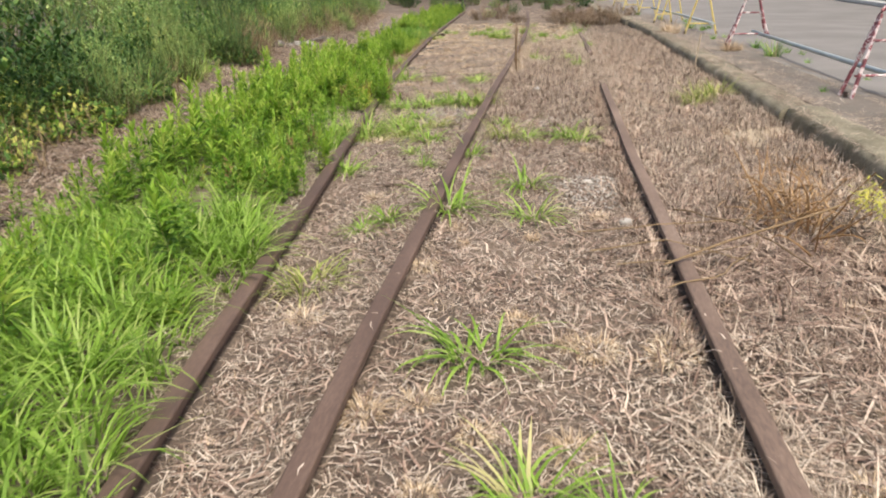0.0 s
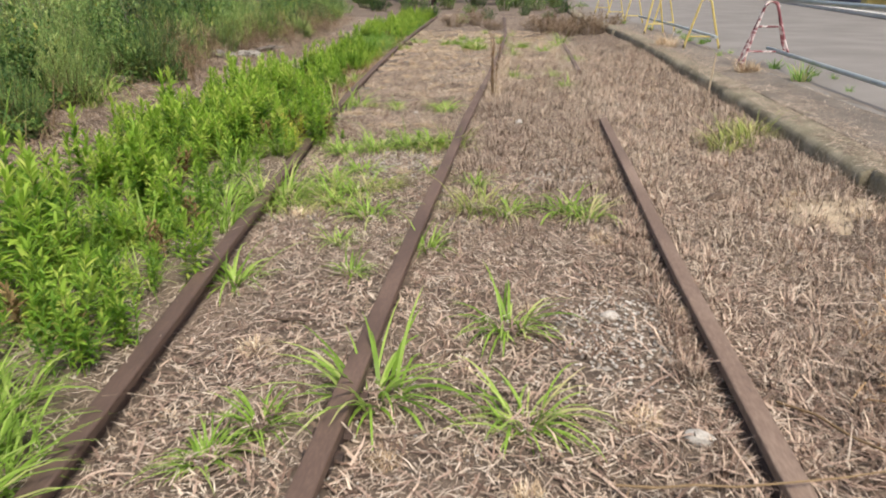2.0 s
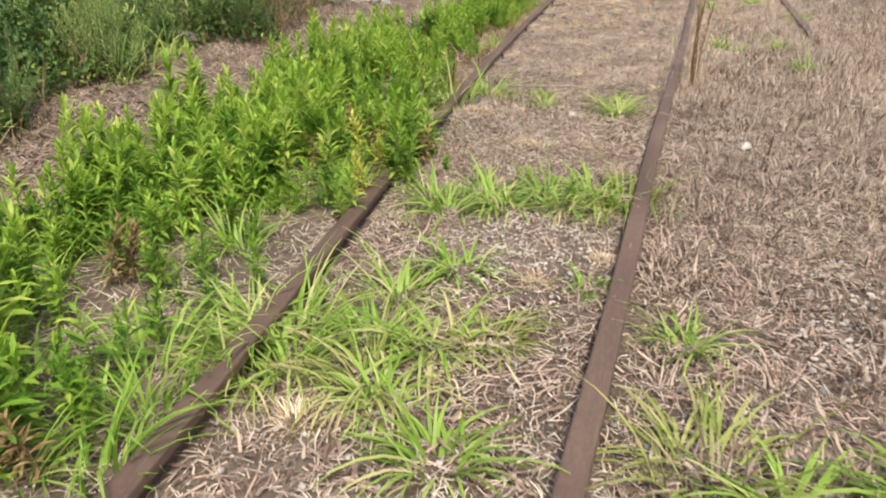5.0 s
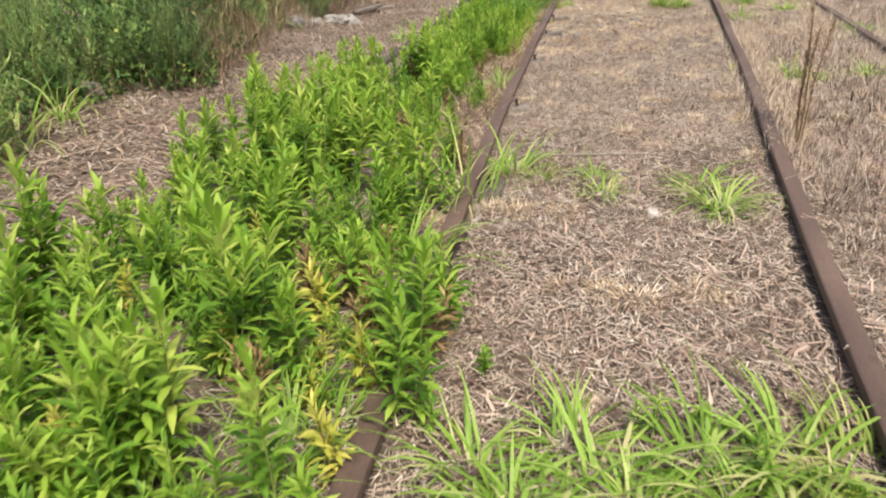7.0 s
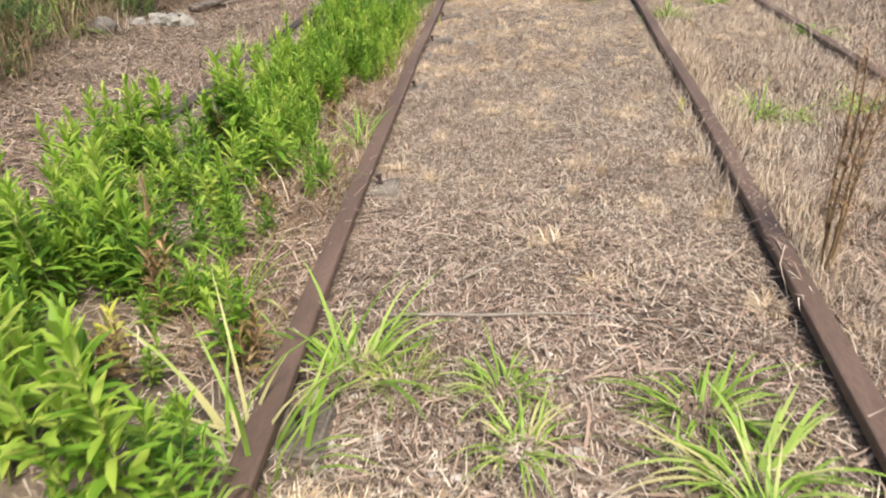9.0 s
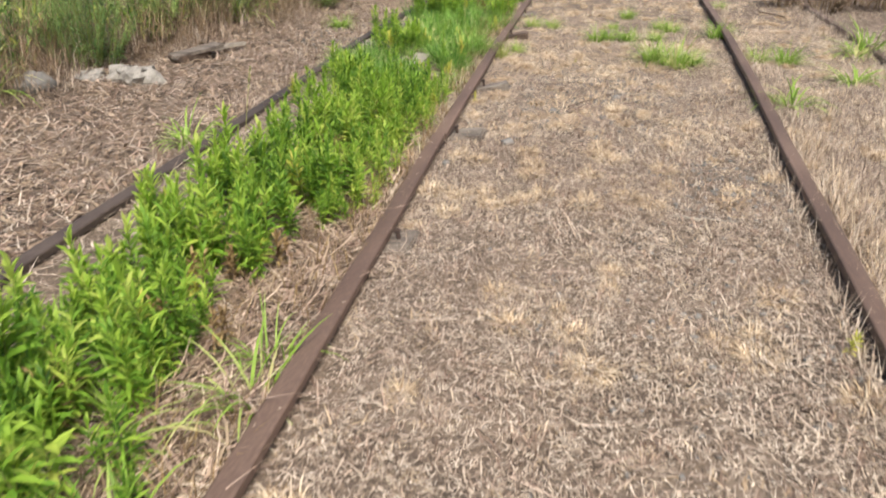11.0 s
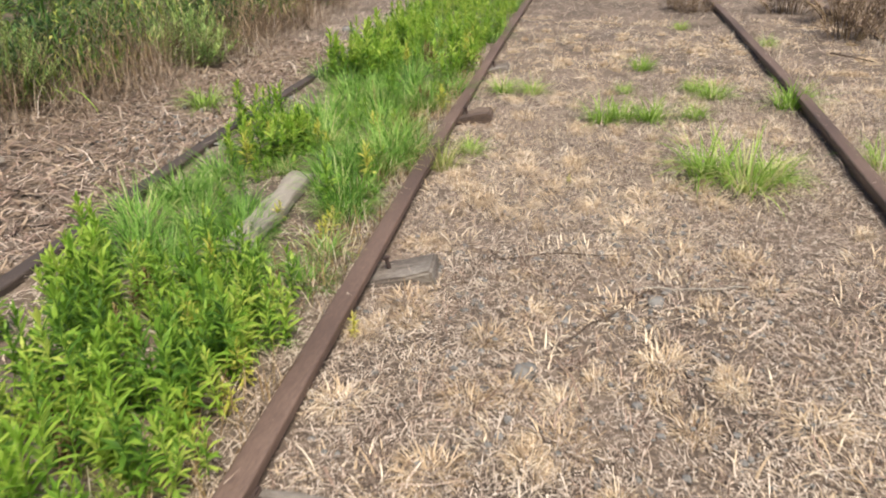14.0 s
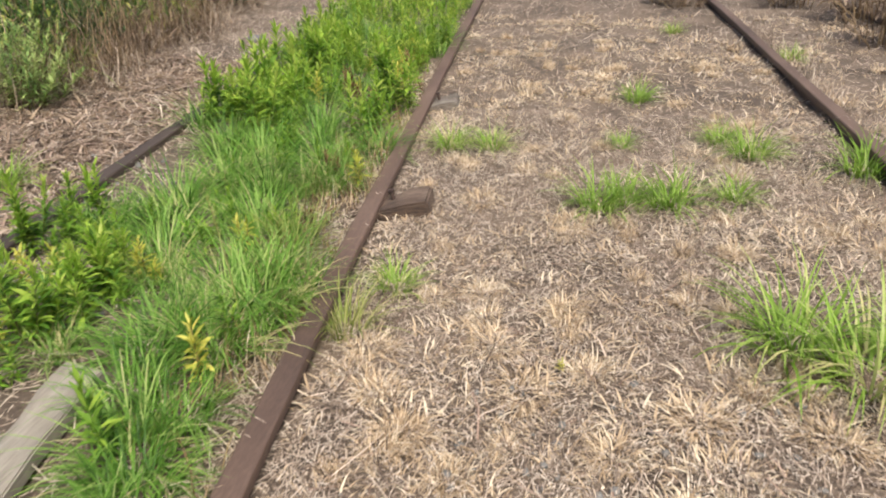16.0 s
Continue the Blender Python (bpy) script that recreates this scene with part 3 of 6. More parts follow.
def stand(material, label, x, y, z, high=0.74, spread=0.54, lean=0.0, turn=0.0, lift=0.0):
    th = tagged(new("barricade_stand"), label, "barricade stand", "pipe barricade stands")
    h, s, r = high, spread / 2, 0.085
    pts = [(-s, 0, 0)] + [(-s + (s - r) * t, 0, (h - r) * t) for t in (0.35, 0.7)] + [(-r * math.cos(a), 0, h - r + r * math.sin(a)) for a in np.linspace(0.1, math.pi - 0.1, 9)] + [(s - (s - r) * t, 0, (h - r) * t) for t in ((0.7, 0.35) if lift < 0.1 else (0.7, 0.45))] + [(s * (1 - lift * 0.5), 0, lift)]
    for out in ((-1, 1) if material is stripes else (0,)):
        bent = [(px + 0.012 * out, out * (0.012 + 0.085 * (1 - pz / h)), pz) for px, py, pz in pts]
        fr = new("frame", grid_mesh("frame", *tube(bent, 0.0165, sides=8), material)); fr.parent = th
    c = s - (s - r) * 0.27 / 1.0
    cross = new("crossbar", grid_mesh("crossbar", *tube([(-c * 0.98, 0, h * 0.24), (0, 0, h * 0.24), (c * 0.98, 0, h * 0.24)], 0.011, sides=8), material)); cross.parent = th
    c2 = s - (s - r) * 0.72
    if material is stripes:
        up = new("upper_bar", grid_mesh("upper_bar", *tube([(-c2, 0, h * 0.62), (c2, 0, h * 0.62)], 0.011, sides=8), material)); up.parent = th
        cl = new("pipe_cradle", grid_mesh("pipe_cradle", *tube([(0.05 * math.cos(a), 0.0, h + 0.045 + 0.045 * math.sin(a)) for a in np.linspace(math.pi, 2 * math.pi, 7)], 0.010, sides=6), IRON)); cl.parent = th
    for sx in ((-s, s) if lift == 0 else (-s,)):
        foot = new("foot", grid_mesh("foot", *tube([(sx, -0.01, 0.004), (sx, 0, 0.02), (sx, 0, 0.05)], 0.0195, 0.018, sides=8), IRON)); foot.parent = th
    th.matrix_basis = pose(x, y, z, 0, lean, turn)
    return th


PINK = "pipe barricade stand with peeling red and white paint"
YEL = "yellow-painted steel barricade stand beside the road"
stand(stripes, PINK, *STAND_P1)
stand(stripes, PINK, *STAND_P0)
stand(stripes, PINK, 3.30, 1.2, 0.11, 0.74, 0.54, 0, 4)
stand(YELLOW, YEL, *STAND_Y1)
for x, y, a in ((2.9, 16.9, 35), (3.2, 17.7, 10), (2.95, 20.6, 20), (2.75, 23.0, 15), (2.7, 26.5, 15)):
    stand(YELLOW, YEL, x, y, 0.115, 0.74, 0.5, 0, a)


def pipe(pts, label, r=0.024):
    bm = bmesh.new()
    v, q = tube(pts, r, sides=10)
    me = grid_mesh("steel_pipe", v, q, GALV)
    bm.from_mesh(me); bm.verts.ensure_lookup_table()
    for s in (0, len(pts) - 1):
        bm.faces.new([bm.verts[s * 10 + t] for t in range(10)])
    bmesh.ops.recalc_face_normals(bm, faces=bm.faces)
    bm.to_mesh(me); bm.free()
    return tagged(new("steel_pipe", me), label, "pipe", "barricade pipes")


pipe(PIPE_LOW, "long galvanised steel pipe resting low on barricade stands")
pipe(PIPE_TOP, "blue-grey steel pipe lying on top of the stands")
pipe(PIPE_YEL, "steel pipe lying across the yellow stands")

# ---- plants: variants ----
def weed_variant(seed, h, seg=3, shoots=3, density=92, leaf=1.0):
    """Upright leafy shoots: mature leaves, young leaves of the tips, stems."""
    r = np.random.default_rng(seed)
    old, young, st = [], [], []
    for k in range(shoots):
        hh = h * (1 if k == 0 else r.uniform(0.55, 0.95))
        a = r.uniform(0, 2 * np.pi)
        out = (0.06 if k == 0 else r.uniform(0.12, 0.3)) * hh
        s = np.linspace(0, 1, 5)[:, None]
        root = np.array([r.normal(0, 0.02), r.normal(0, 0.02), 0])
        p = root + np.concatenate([math.cos(a) * out * s ** 0.8, math.sin(a) * out * s ** 0.8, hh * s], 1)
        st.append(tube(p, 0.0032, 0.0014, 4))
        n = int(10 + density * hh)
        t = np.linspace(0.10, 1.0, n) ** 0.85
        base = np.stack([np.interp(t, s[:, 0], p[:, c]) for c in range(3)], 1)
        az = np.arange(n) * 2.4 + r.normal(0, 0.35, n)
        length = leaf * 0.064 * (0.45 + 0.75 * np.sin(np.pi * np.clip(t, 0.05, 0.80))) * r.uniform(0.75, 1.25, n) * (0.7 + 1.0 * h)
        width = length * r.uniform(0.19, 0.28, n)
        rise = 0.12 + 1.08 * t ** 1.7 + r.normal(0, 0.2, n)
        bend = np.clip(0.95 - 0.65 * t + r.normal(0, 0.25, n), -0.1, 1.5)
        # Young tips take a lighter material; the leaves below carry painted shade.
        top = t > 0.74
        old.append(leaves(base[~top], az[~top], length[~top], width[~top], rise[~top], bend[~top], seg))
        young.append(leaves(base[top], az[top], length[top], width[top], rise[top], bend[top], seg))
    return join(*old), join(*young), join(*st)


def grass_variant(seed, n=50, length=0.30, width=0.0125, spread=0.075, up=0.95, bend=1.9, seg=5):
    r = np.random.default_rng(seed)
    a = r.uniform(0, 2 * np.pi, n)
    d = spread * np.sqrt(r.uniform(0, 1, n))
    base = np.stack([d * np.cos(a), d * np.sin(a), np.full(n, -0.006)], 1)
    az = a + r.normal(0, 0.6, n)
    ln = length * r.uniform(0.45, 1.15, n)
    return blades(base, az, ln, width * r.uniform(0.6, 1.2, n), np.clip(r.normal(up, 0.22, n), 0.3, 1.5), bend * r.uniform(0.35, 1.3, n), seg)


def shrub_variant(seed, high=1.0, wide=0.5, leaves=800, leaf=0.075, slim=0.26, droop=0.6):
    r = np.random.default_rng(seed)
    stems, tips = [], []
    ns = 26
    for k in range(ns):
        a, rad = r.uniform(0, 2 * np.pi), wide * math.sqrt(r.uniform(0, 1))
        hh = high * (1 - 0.55 * (rad / wide) ** 2) * r.uniform(0.7, 1.1)
        x0, y0 = rad * math.cos(a) * 0.6, rad * math.sin(a) * 0.6
        x1, y1 = rad * math.cos(a) * 1.15 + r.normal(0, 0.05), rad * math.sin(a) * 1.15 + r.normal(0, 0.05)
        s = np.linspace(0, 1, 5)[:, None]
        p = np.concatenate([x0 + (x1 - x0) * s ** 1.6, y0 + (y1 - y0) * s ** 1.6, hh * s], 1)
        stems.append(tube(p, 0.006, 0.002, 4))
        m = leaves // ns
        t = r.uniform(0.15, 1.03, m) ** 0.7
        tips.append(np.stack([np.interp(t, s[:, 0], p[:, c]) for c in range(3)], 1) + r.normal(0, 0.022, (m, 3)))
    b = np.concatenate(tips)
    n = len(b)
    ln = leaf * r.uniform(0.6, 1.35, n)
    lv = blades(b, r.uniform(0, 2 * np.pi, n), ln, ln * slim * r.uniform(0.7, 1.3, n), r.normal(0.5, 0.45, n), r.uniform(0.1, 1.2, n) * droop * 2, 2, True)
    return lv, join(*stems)


def plume_variant(seed, high=1.0, wide=0.5, stems=36, per=44, leaf=0.06, slim=0.15, low=0.1):
    """A mound of upright feathery shoots, leafy nearly to the ground."""
    r = np.random.default_rng(seed)
    lv, st = [], []
    s = np.linspace(0, 1, 5)[:, None]
    for k in range(stems):
        a, rad = k * 2.4 + r.normal(0, 0.3), math.sqrt((k + 0.5) / stems)
        hh = high * (1 - 0.6 * rad ** 2.2) * r.uniform(0.8, 1.12)
        x0, y0, x1, y1 = (f * wide * rad * g(a) for f in (0.55, 1.1) for g in (math.cos, math.sin))
        p = np.concatenate([x0 + (x1 - x0) * s ** 1.3 + r.normal(0, 0.02), y0 + (y1 - y0) * s ** 1.3 + r.normal(0, 0.02), hh * s], 1)
        st.append(tube(p, 0.005, 0.002, 4))
        t = np.linspace(low, 1.0, per) ** 0.8
        base = np.stack([np.interp(t, s[:, 0], p[:, c]) for c in range(3)], 1)
        ln = leaf * (1.25 - 0.6 * t) * r.uniform(0.65, 1.3, per)
        lv.append(blades(base, np.arange(per) * 2.4 + r.normal(0, 0.4, per), ln, ln * slim * r.uniform(0.8, 1.25, per), 0.1 + 1.0 * t ** 1.4 + r.normal(0, 0.22, per), r.uniform(0.0, 0.8, per), 2, True))
    return join(*lv), join(*st)


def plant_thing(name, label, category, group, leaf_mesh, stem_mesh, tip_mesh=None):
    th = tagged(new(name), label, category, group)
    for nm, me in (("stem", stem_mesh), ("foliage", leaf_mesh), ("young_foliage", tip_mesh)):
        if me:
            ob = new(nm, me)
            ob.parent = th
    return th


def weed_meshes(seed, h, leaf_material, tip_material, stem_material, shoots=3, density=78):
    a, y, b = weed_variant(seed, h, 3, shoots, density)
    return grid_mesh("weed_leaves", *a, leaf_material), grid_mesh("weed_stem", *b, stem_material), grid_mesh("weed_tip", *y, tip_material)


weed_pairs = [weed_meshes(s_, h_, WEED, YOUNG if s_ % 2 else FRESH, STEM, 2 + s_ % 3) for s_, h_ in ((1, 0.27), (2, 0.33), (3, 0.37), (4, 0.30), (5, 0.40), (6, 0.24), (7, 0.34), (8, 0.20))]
yellow_pairs = [weed_meshes(s_, h_, YELLOWED, YELLOWED, DEAD, 2, 60) for s_, h_ in ((31, 0.20), (32, 0.25))]
brown_pairs = [weed_meshes(s_, h_, WITHERED, WITHERED, DEAD, 3, 60) for s_, h_ in ((33, 0.2), (34, 0.26))]


def patchy(x, y, s=1.1, o=0.0):
    return 0.5 + 0.5 * np.sin(x * 2.3 * s + 1.3 * np.sin(y * 1.1 * s + o)) * np.cos(y * 1.7 * s + 1.1 * np.sin(x * 1.9 * s - o))


def strip_points(n, y0, y1, lo, hi):
    """Points between the two rails of the overgrown track; lo and hi are shares of the gauge."""
    y = rng.uniform(y0, y1, n)
    u = rng.uniform(lo, hi, n)
    x = x_l(y) + (x_a(y) - x_l(y)) * u
    return x, y, u


# ---- weeds of the strip: single plants near the walk, joined stands beyond ----
WEED_LABEL = "bright green leafy weed growing between old rails"
singles = []
# count, stretch along the track, shares of the gauge, size, how patchy
for n, y0, y1, lo, hi, big, bare in ((20, 0.6, 3.0, 0.02, 0.85, 0.9, 0.35), (22, 3.0, 4.7, 0.6, 0.95, 0.8, 0.5), (56, 3.0, 5.0, 0.0, 0.72, 1.0, 0.25), (48, 4.9, 6.2, 0.0, 0.9, 1.0, 0.34), (34, 6.15, 7.35, 0.6, 1.1, 0.85, 0.2), (52, 6.0, 7.4, -0.08, 0.75, 1.08, 0.18), (62, 7.4, 8.7, -0.03, 0.93, 0.95, 0.12), (60, 8.6, 10.0, -0.03, 0.74, 0.95, 0.22), (44, 9.9, 10.9, 0.34, 0.70, 0.85, 0.25), (24, 10.9, 11.6, 0.3, 0.74, 0.9, 0.2), (62, 11.4, 13.4, 0.26, 0.84, 0.72, 0.28), (8, 13.2, 15.2, 0.2, 0.8, 0.7, 0.3), (64, 16.3, 18.2, 0.12, 0.95, 0.85, 0.15)):
    x, y, u = strip_points(n, y0, y1, lo, hi)
    for a, b in zip(x, y):
        if float(patchy(a, b, 1.6, 0.7)) * 0.75 + 0.35 * rng.uniform() < bare:
            continue
        if not (abs(a + 2.35) < 0.19 and 13.5 < b < 14.6) and not (5.0 < b < 6.1 and a > float(x_a(b)) - 0.42 and rng.uniform() < 0.75):
            singles.append((a, b, big))
for x, y, many in ((-2.95, 15.12, 3), (-2.65, 14.99, 4), (-2.54, 14.72, 1), (-2.61, 14.78, 2), (-2.15, 15.42, 3), (-2.2, 15.95, 4), (-2.83, 16.6, 3), (-2.8, 14.79, 3), (-2.97, 15.5, 1), (-2.43, 13.21, 4), (-2.23, 13.17, 3), (-2.68, 13.36, 4), (-2.67, 14.88, 3), (-2.6, 14.6, 2), (-2.27, 13.38, 2), (-2.75, 13.1, 3), (-2.5, 15.3, 2)):
    for k in range(many):
        singles.append((x + 0.07 * rng.normal(), y + 0.08 * rng.normal(), 0.62))


def stuff(name, v, q, material, label, category):
    return tagged(new(name, grid_mesh(name, v, q, material)), label, category, kind="stuff")


first, rest = {}, []
singles.sort(key=lambda w: float(x_a(w[1])) - w[0])
for n, (a, b, big) in enumerate(singles):
    kind = n % 8
    rank = rng.uniform()
    pairs, label, grp, idx = (weed_pairs, WEED_LABEL, "strip weeds", kind)
    wither = 0.13 if b > 10.5 else 0.0
    if rank > 0.92 - wither:
        pairs, label, grp, idx = yellow_pairs, "yellowing leafy weed among green weeds", "strip weeds", n % 2
    elif rank > 0.85 - 2 * wither:
        pairs, label, grp, idx = brown_pairs, "withered brown weed among green weeds", "strip weeds", n % 2
    z, turn, size = float(ground_z(a, b)) - 0.005, rng.uniform(0, 360), big * rng.uniform(0.72, 1.22)
    lean, tip = rng.normal(0, 5), rng.normal(0, 5)
    if n >= 300:
        rest.append((a, b, z, radians(turn), size, n % 6))
        continue
    m = pose(a, b, z, lean, tip, turn) @ Matrix.Scale(size, 4)
    key = (label, idx)
    if key not in first:
        first[key] = plant_thing("leafy_weed", label, "weed", grp, *pairs[idx])
        first[key].matrix_basis = m
    else:
        copy_thing(first[key], m)
far_weeds = [weed_variant(s_, h_, 3, 3) for s_, h_ in ((11, 0.27), (12, 0.33), (13, 0.37), (14, 0.30), (15, 0.40), (16, 0.24))]
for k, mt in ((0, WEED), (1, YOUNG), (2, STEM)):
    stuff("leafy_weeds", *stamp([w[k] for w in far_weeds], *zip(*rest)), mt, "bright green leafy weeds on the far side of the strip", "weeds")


def stand_of(name, n, y0, y1, lo, hi, variants, material, label, size=(0.8, 1.25), keep=0.0):
    x, y, u = strip_points(n, y0, y1, lo, hi)
    ok = ~((np.abs(x + 2.36) < 0.15) & (y > 13.6) & (y < 14.55))
    ok &= ~((y > 5.0) & (y < 6.1) & (x > x_a(y) - 0.42) & (rng.uniform(0, 1, n) < 0.75))
    if keep:
        ok &= patchy(x, y) > keep
    x, y = x[ok], y[ok]
    v, q = stamp(variants, x, y, ground_z(x, y) - 0.004, rng.uniform(0, 6.28, len(x)), rng.uniform(*size, len(x)), rng.integers(0, len(variants), len(x)))
    stuff(name, v, q, material, label, "weeds" if material is WEED else "grass")


weed_all = [join(*weed_variant(40 + s, h, 2, 2, 60)) for s, h in enumerate((0.24, 0.30, 0.35, 0.27, 0.38, 0.21))]
stand_of("weed_undergrowth", 300, 3.0, 10.0, -0.05, 0.92, weed_all, WEED, "dense low green weeds between the rails", (0.45, 0.85), 0.38)
stand_of("weed_undergrowth", 80, 6.3, 9.2, -0.05, 0.86, weed_all, WEED, "dense green weeds filling the strip", (0.5, 0.9), 0.3)
stand_of("weed_undergrowth", 56, 9.9, 11.3, 0.36, 0.72, weed_all, WEED, "dense low green weeds beside the buried rail", (0.5, 0.9))
stand_of("weed_undergrowth", 120, 11.3, 13.4, 0.4, 0.93, weed_all, WEED, "patchy low green weeds between the rails", (0.4, 0.75), 0.3)
stand_of("weed_undergrowth", 150, 11.2, 13.6, 0.36, 0.84, weed_all, WEED, "low green weeds beside the rail", (0.45, 0.8))
stand_of("weed_undergrowth", 34, 13.2, 16.2, 0.15, 0.85, weed_all, WEED, "leafy green weeds in fine grass", (0.4, 0.75), 0.45)
stand_of("weed_undergrowth", 60, 16.3, 18.2, 0.08, 0.95, weed_all, WEED, "leafy green weeds beyond the fine grass", (0.5, 0.95), 0.2)
stand_of("far_weed_strip", 520, 17.6, 28, 0.05, 0.96, weed_all, WEED, "green weed strip running into the distance", (0.55, 0.95))
fine_grass = [grass_variant(60 + s, 64, 0.25, 0.0052, 0.05, 1.2, 1.6, 4) for s in range(4)]
long_grass = [grass_variant(70 + s, 26, 0.33, 0.0115, 0.07, 1.2, 1.7) for s in range(4)]
stand_of("weed_undergrowth", 130, -0.5, 3.0, -0.35, 0.85, weed_all, WEED, "low green weeds among long grass", (0.5, 0.9))
stand_of("strip_grass", 60, 2.6, 4.6, 0.0, 0.8, long_grass, GRASS, "long bright grass blades among weeds", (0.6, 1.0))
stand_of("strip_grass", 250, -0.5, 2.8, -0.05, 0.93, long_grass, GRASS, "long bright grass blades beside a rail", (0.7, 1.1))
stand_of("strip_grass", 46, 4.6, 6.6, 0.1, 1.0, long_grass, GRASS, "long grass blades among the weeds", (0.6, 1.0))
stand_of("strip_grass", 22, 7.0, 10.4, 0.05, 1.0, long_grass, GRASS, "scattered grass blades among the weeds", (0.6, 1.0))
stand_of("fine_grass_strip", 110, 13.2, 16.4, 0.14, 0.86, fine_grass, FINE, "soft fine green grass between the rails", (0.45, 0.85), 0.45)
stand_of("fine_grass_strip", 170, 16.4, 24.0, 0.02, 0.95, fine_grass, FINE, "soft green grass tussocks between the rails", (0.7, 1.2), 0.3)

soft_tufts = [grid_mesh("soft_grass_tuft", *grass_variant(260 + k, 210, 0.26, 0.006, 0.10, 1.15, 1.7, 5), SOFT) for k in range(5)]
for n, (x, y, s) in enumerate(((-2.1, 14.86, .95), (-2.2, 14.93, 1.0), (-2.13, 14.26, .85), (-2.06, 14.15, .75), (-2.26, 14.46, .8), (-2.15, 14.67, .95), (-2.72, 15.53, 1.05), (-2.5, 15.02, .8), (-2.45, 15.72, 1.05), (-2.21, 15.8, .8), (-2.86, 15.3, .9), (-2.83, 16.2, 1.0), (-2.44, 16.3, 1.05), (-2.02, 15.0, .8), (-2.3, 14.66, .85),
                               (-2.6, 15.25, .9), (-2.65, 15.8, 1.0), (-2.62, 13.58, .85), (-2.57, 13.88, .85), (-2.4, 13.83, .75), (-2.82, 14.18, .9), (-2.8, 14.5, .85), (-2.15, 15.1, .85), (-2.0, 13.23, .55), (-1.99, 13.6, .5), (-2.3, 15.98, .9), (-2.72, 13.75, .8), (-2.82, 13.9, .8), (-2.58, 16.05, 1.0), (-2.3, 15.35, .9), (-2.1, 14.4, .8), (-2.12, 16.25, .8), (-2.68, 16.45, .9), (-2.38, 15.5, .8), (-2.5, 13.6, .7), (-2.42, 13.98, .65), (-2.33, 13.9, .6), (-2.47, 14.1, .6), (-2.3, 13.72, .6), (-2.2, 13.6, .55))):
    ob = tagged(new("soft_grass_tuft", soft_tufts[n % 5]), "soft green grass tuft arching between old rails", "grass tuft", "soft grass tufts of the strip")
    ob.matrix_basis = pose(x, y, float(ground_z(x, y)) - 0.004, rng.normal(0, 6), rng.normal(0, 6), n * 67) @ Matrix.Scale(s, 4)

# ---- green grass tufts of the track bed ----
TUFTS = ((.40, 1.52, 1.0), (.60, .85, .8), (.80, .8, .7), (-.36, 2.15, .85), (-.70, 4.03, .95), (-.20, 2.95, .6), (-.30, 2.8, .6), (.09, 3.12, 1.15), (.53, 3.03, .85),
         (.46, 3.63, .9), (.27, 5.03, 1.0), (.42, 4.96, .75), (.72, 5.07, 1.0), (.82, 4.93, .8), (-.30, 4.9, .9), (.07, 4.40, .65), (-.21, 4.07, .5), (-.33, 5.4, .7),
         (-.55, 5.83, .85), (-.68, 5.62, .9), (-.75, 6.36, 1.1), (-.61, 6.5, 1.1), (-.40, 6.6, .95), (-.22, 6.63, 1.15), (-.07, 6.66, 1.1), (-.88, 6.5, .9), (-.52, 6.42, .9), (-.32, 6.5, .85), (-.15, 6.5, .8), (-.68, 6.62, .8), (-.46, 5.33, 1.0), (-.95, 5.15, .95), (-.90, 5.32, 1.18), (-1.05, 5.36, .9), (-.84, 5.18, .9), (-.66, 5.36, .9), (-.50, 5.05, .8), (-.36, 4.45, .6),
         (-.58, 5.16, .95), (-.92, 5.42, .9), (-1.02, 5.2, .85), (-1.2, 5.13, .9), (-.10, 5.82, .5), (.2, 5.56, .7), (2.16, 7.0, 1.2), (2.0, 6.88, 1.15), (2.22, 7.15, 1.0), (-.29, 8.2, .9),
         (-.35, 8.42, .8), (-.27, 8.1, .6), (-.80, 8.45, .6), (-1.18, 8.5, 1.0), (-1.05, 8.47, .55), (-.75, 8.25, .55), (-1.31, 8.15, 1.3), (.92, 9.9, .85), (.28, 10.85, .85),
         (.45, 10.8, .6), (.80, 11.0, .75), (1.14, 12.95, .9), (.18, 13.77, 1.15), (.14, 15.2, .8), (.34, 15.16, .95), (1.07, 15.85, 1.3), (.95, 15.65, 1.1), (.70, 14.59, .95),
         (-.66, 14.93, 1.1), (-.50, 14.8, 1.15), (-.38, 14.9, .8), (-1.16, 15.8, .85), (-1.06, 15.86, .7), (-.90, 15.83, .85), (-.66, 15.9, .6), (-.52, 16.4, .8), (-.62, 16.6, .6), (-.10, 16.25, 1.0),
         (-1.83, 16.4, .7), (-1.64, 16.45, .65), (-1.76, 15.1, .55), (-1.05, 16.5, .45), (-.6, 19.3, .6), (-.95, 17.3, .7), (.05, 18.3, .6), (-3.55, 15.6, .9), (-2.95, 12.05, .9))
tuft_meshes = [grid_mesh("grass_tuft", *grass_variant(10 + s), GRASS) for s in range(6)]
dense_meshes = [grid_mesh("grass_tuft", *grass_variant(30 + s, 140, 0.25, 0.0068, 0.08, 1.15, 1.6), GRASS) for s in range(3)]
faded_meshes = [grid_mesh("grass_tuft", *grass_variant(160 + s, 95, 0.28, 0.0085, 0.12, 1.0, 2.0), FADED) for s in range(2)]
tall_meshes = [grid_mesh("grass_tuft", *grass_variant(20 + s, 40, 0.29, 0.0095, 0.09, 1.2, 1.4), GRASS) for s in range(3)]
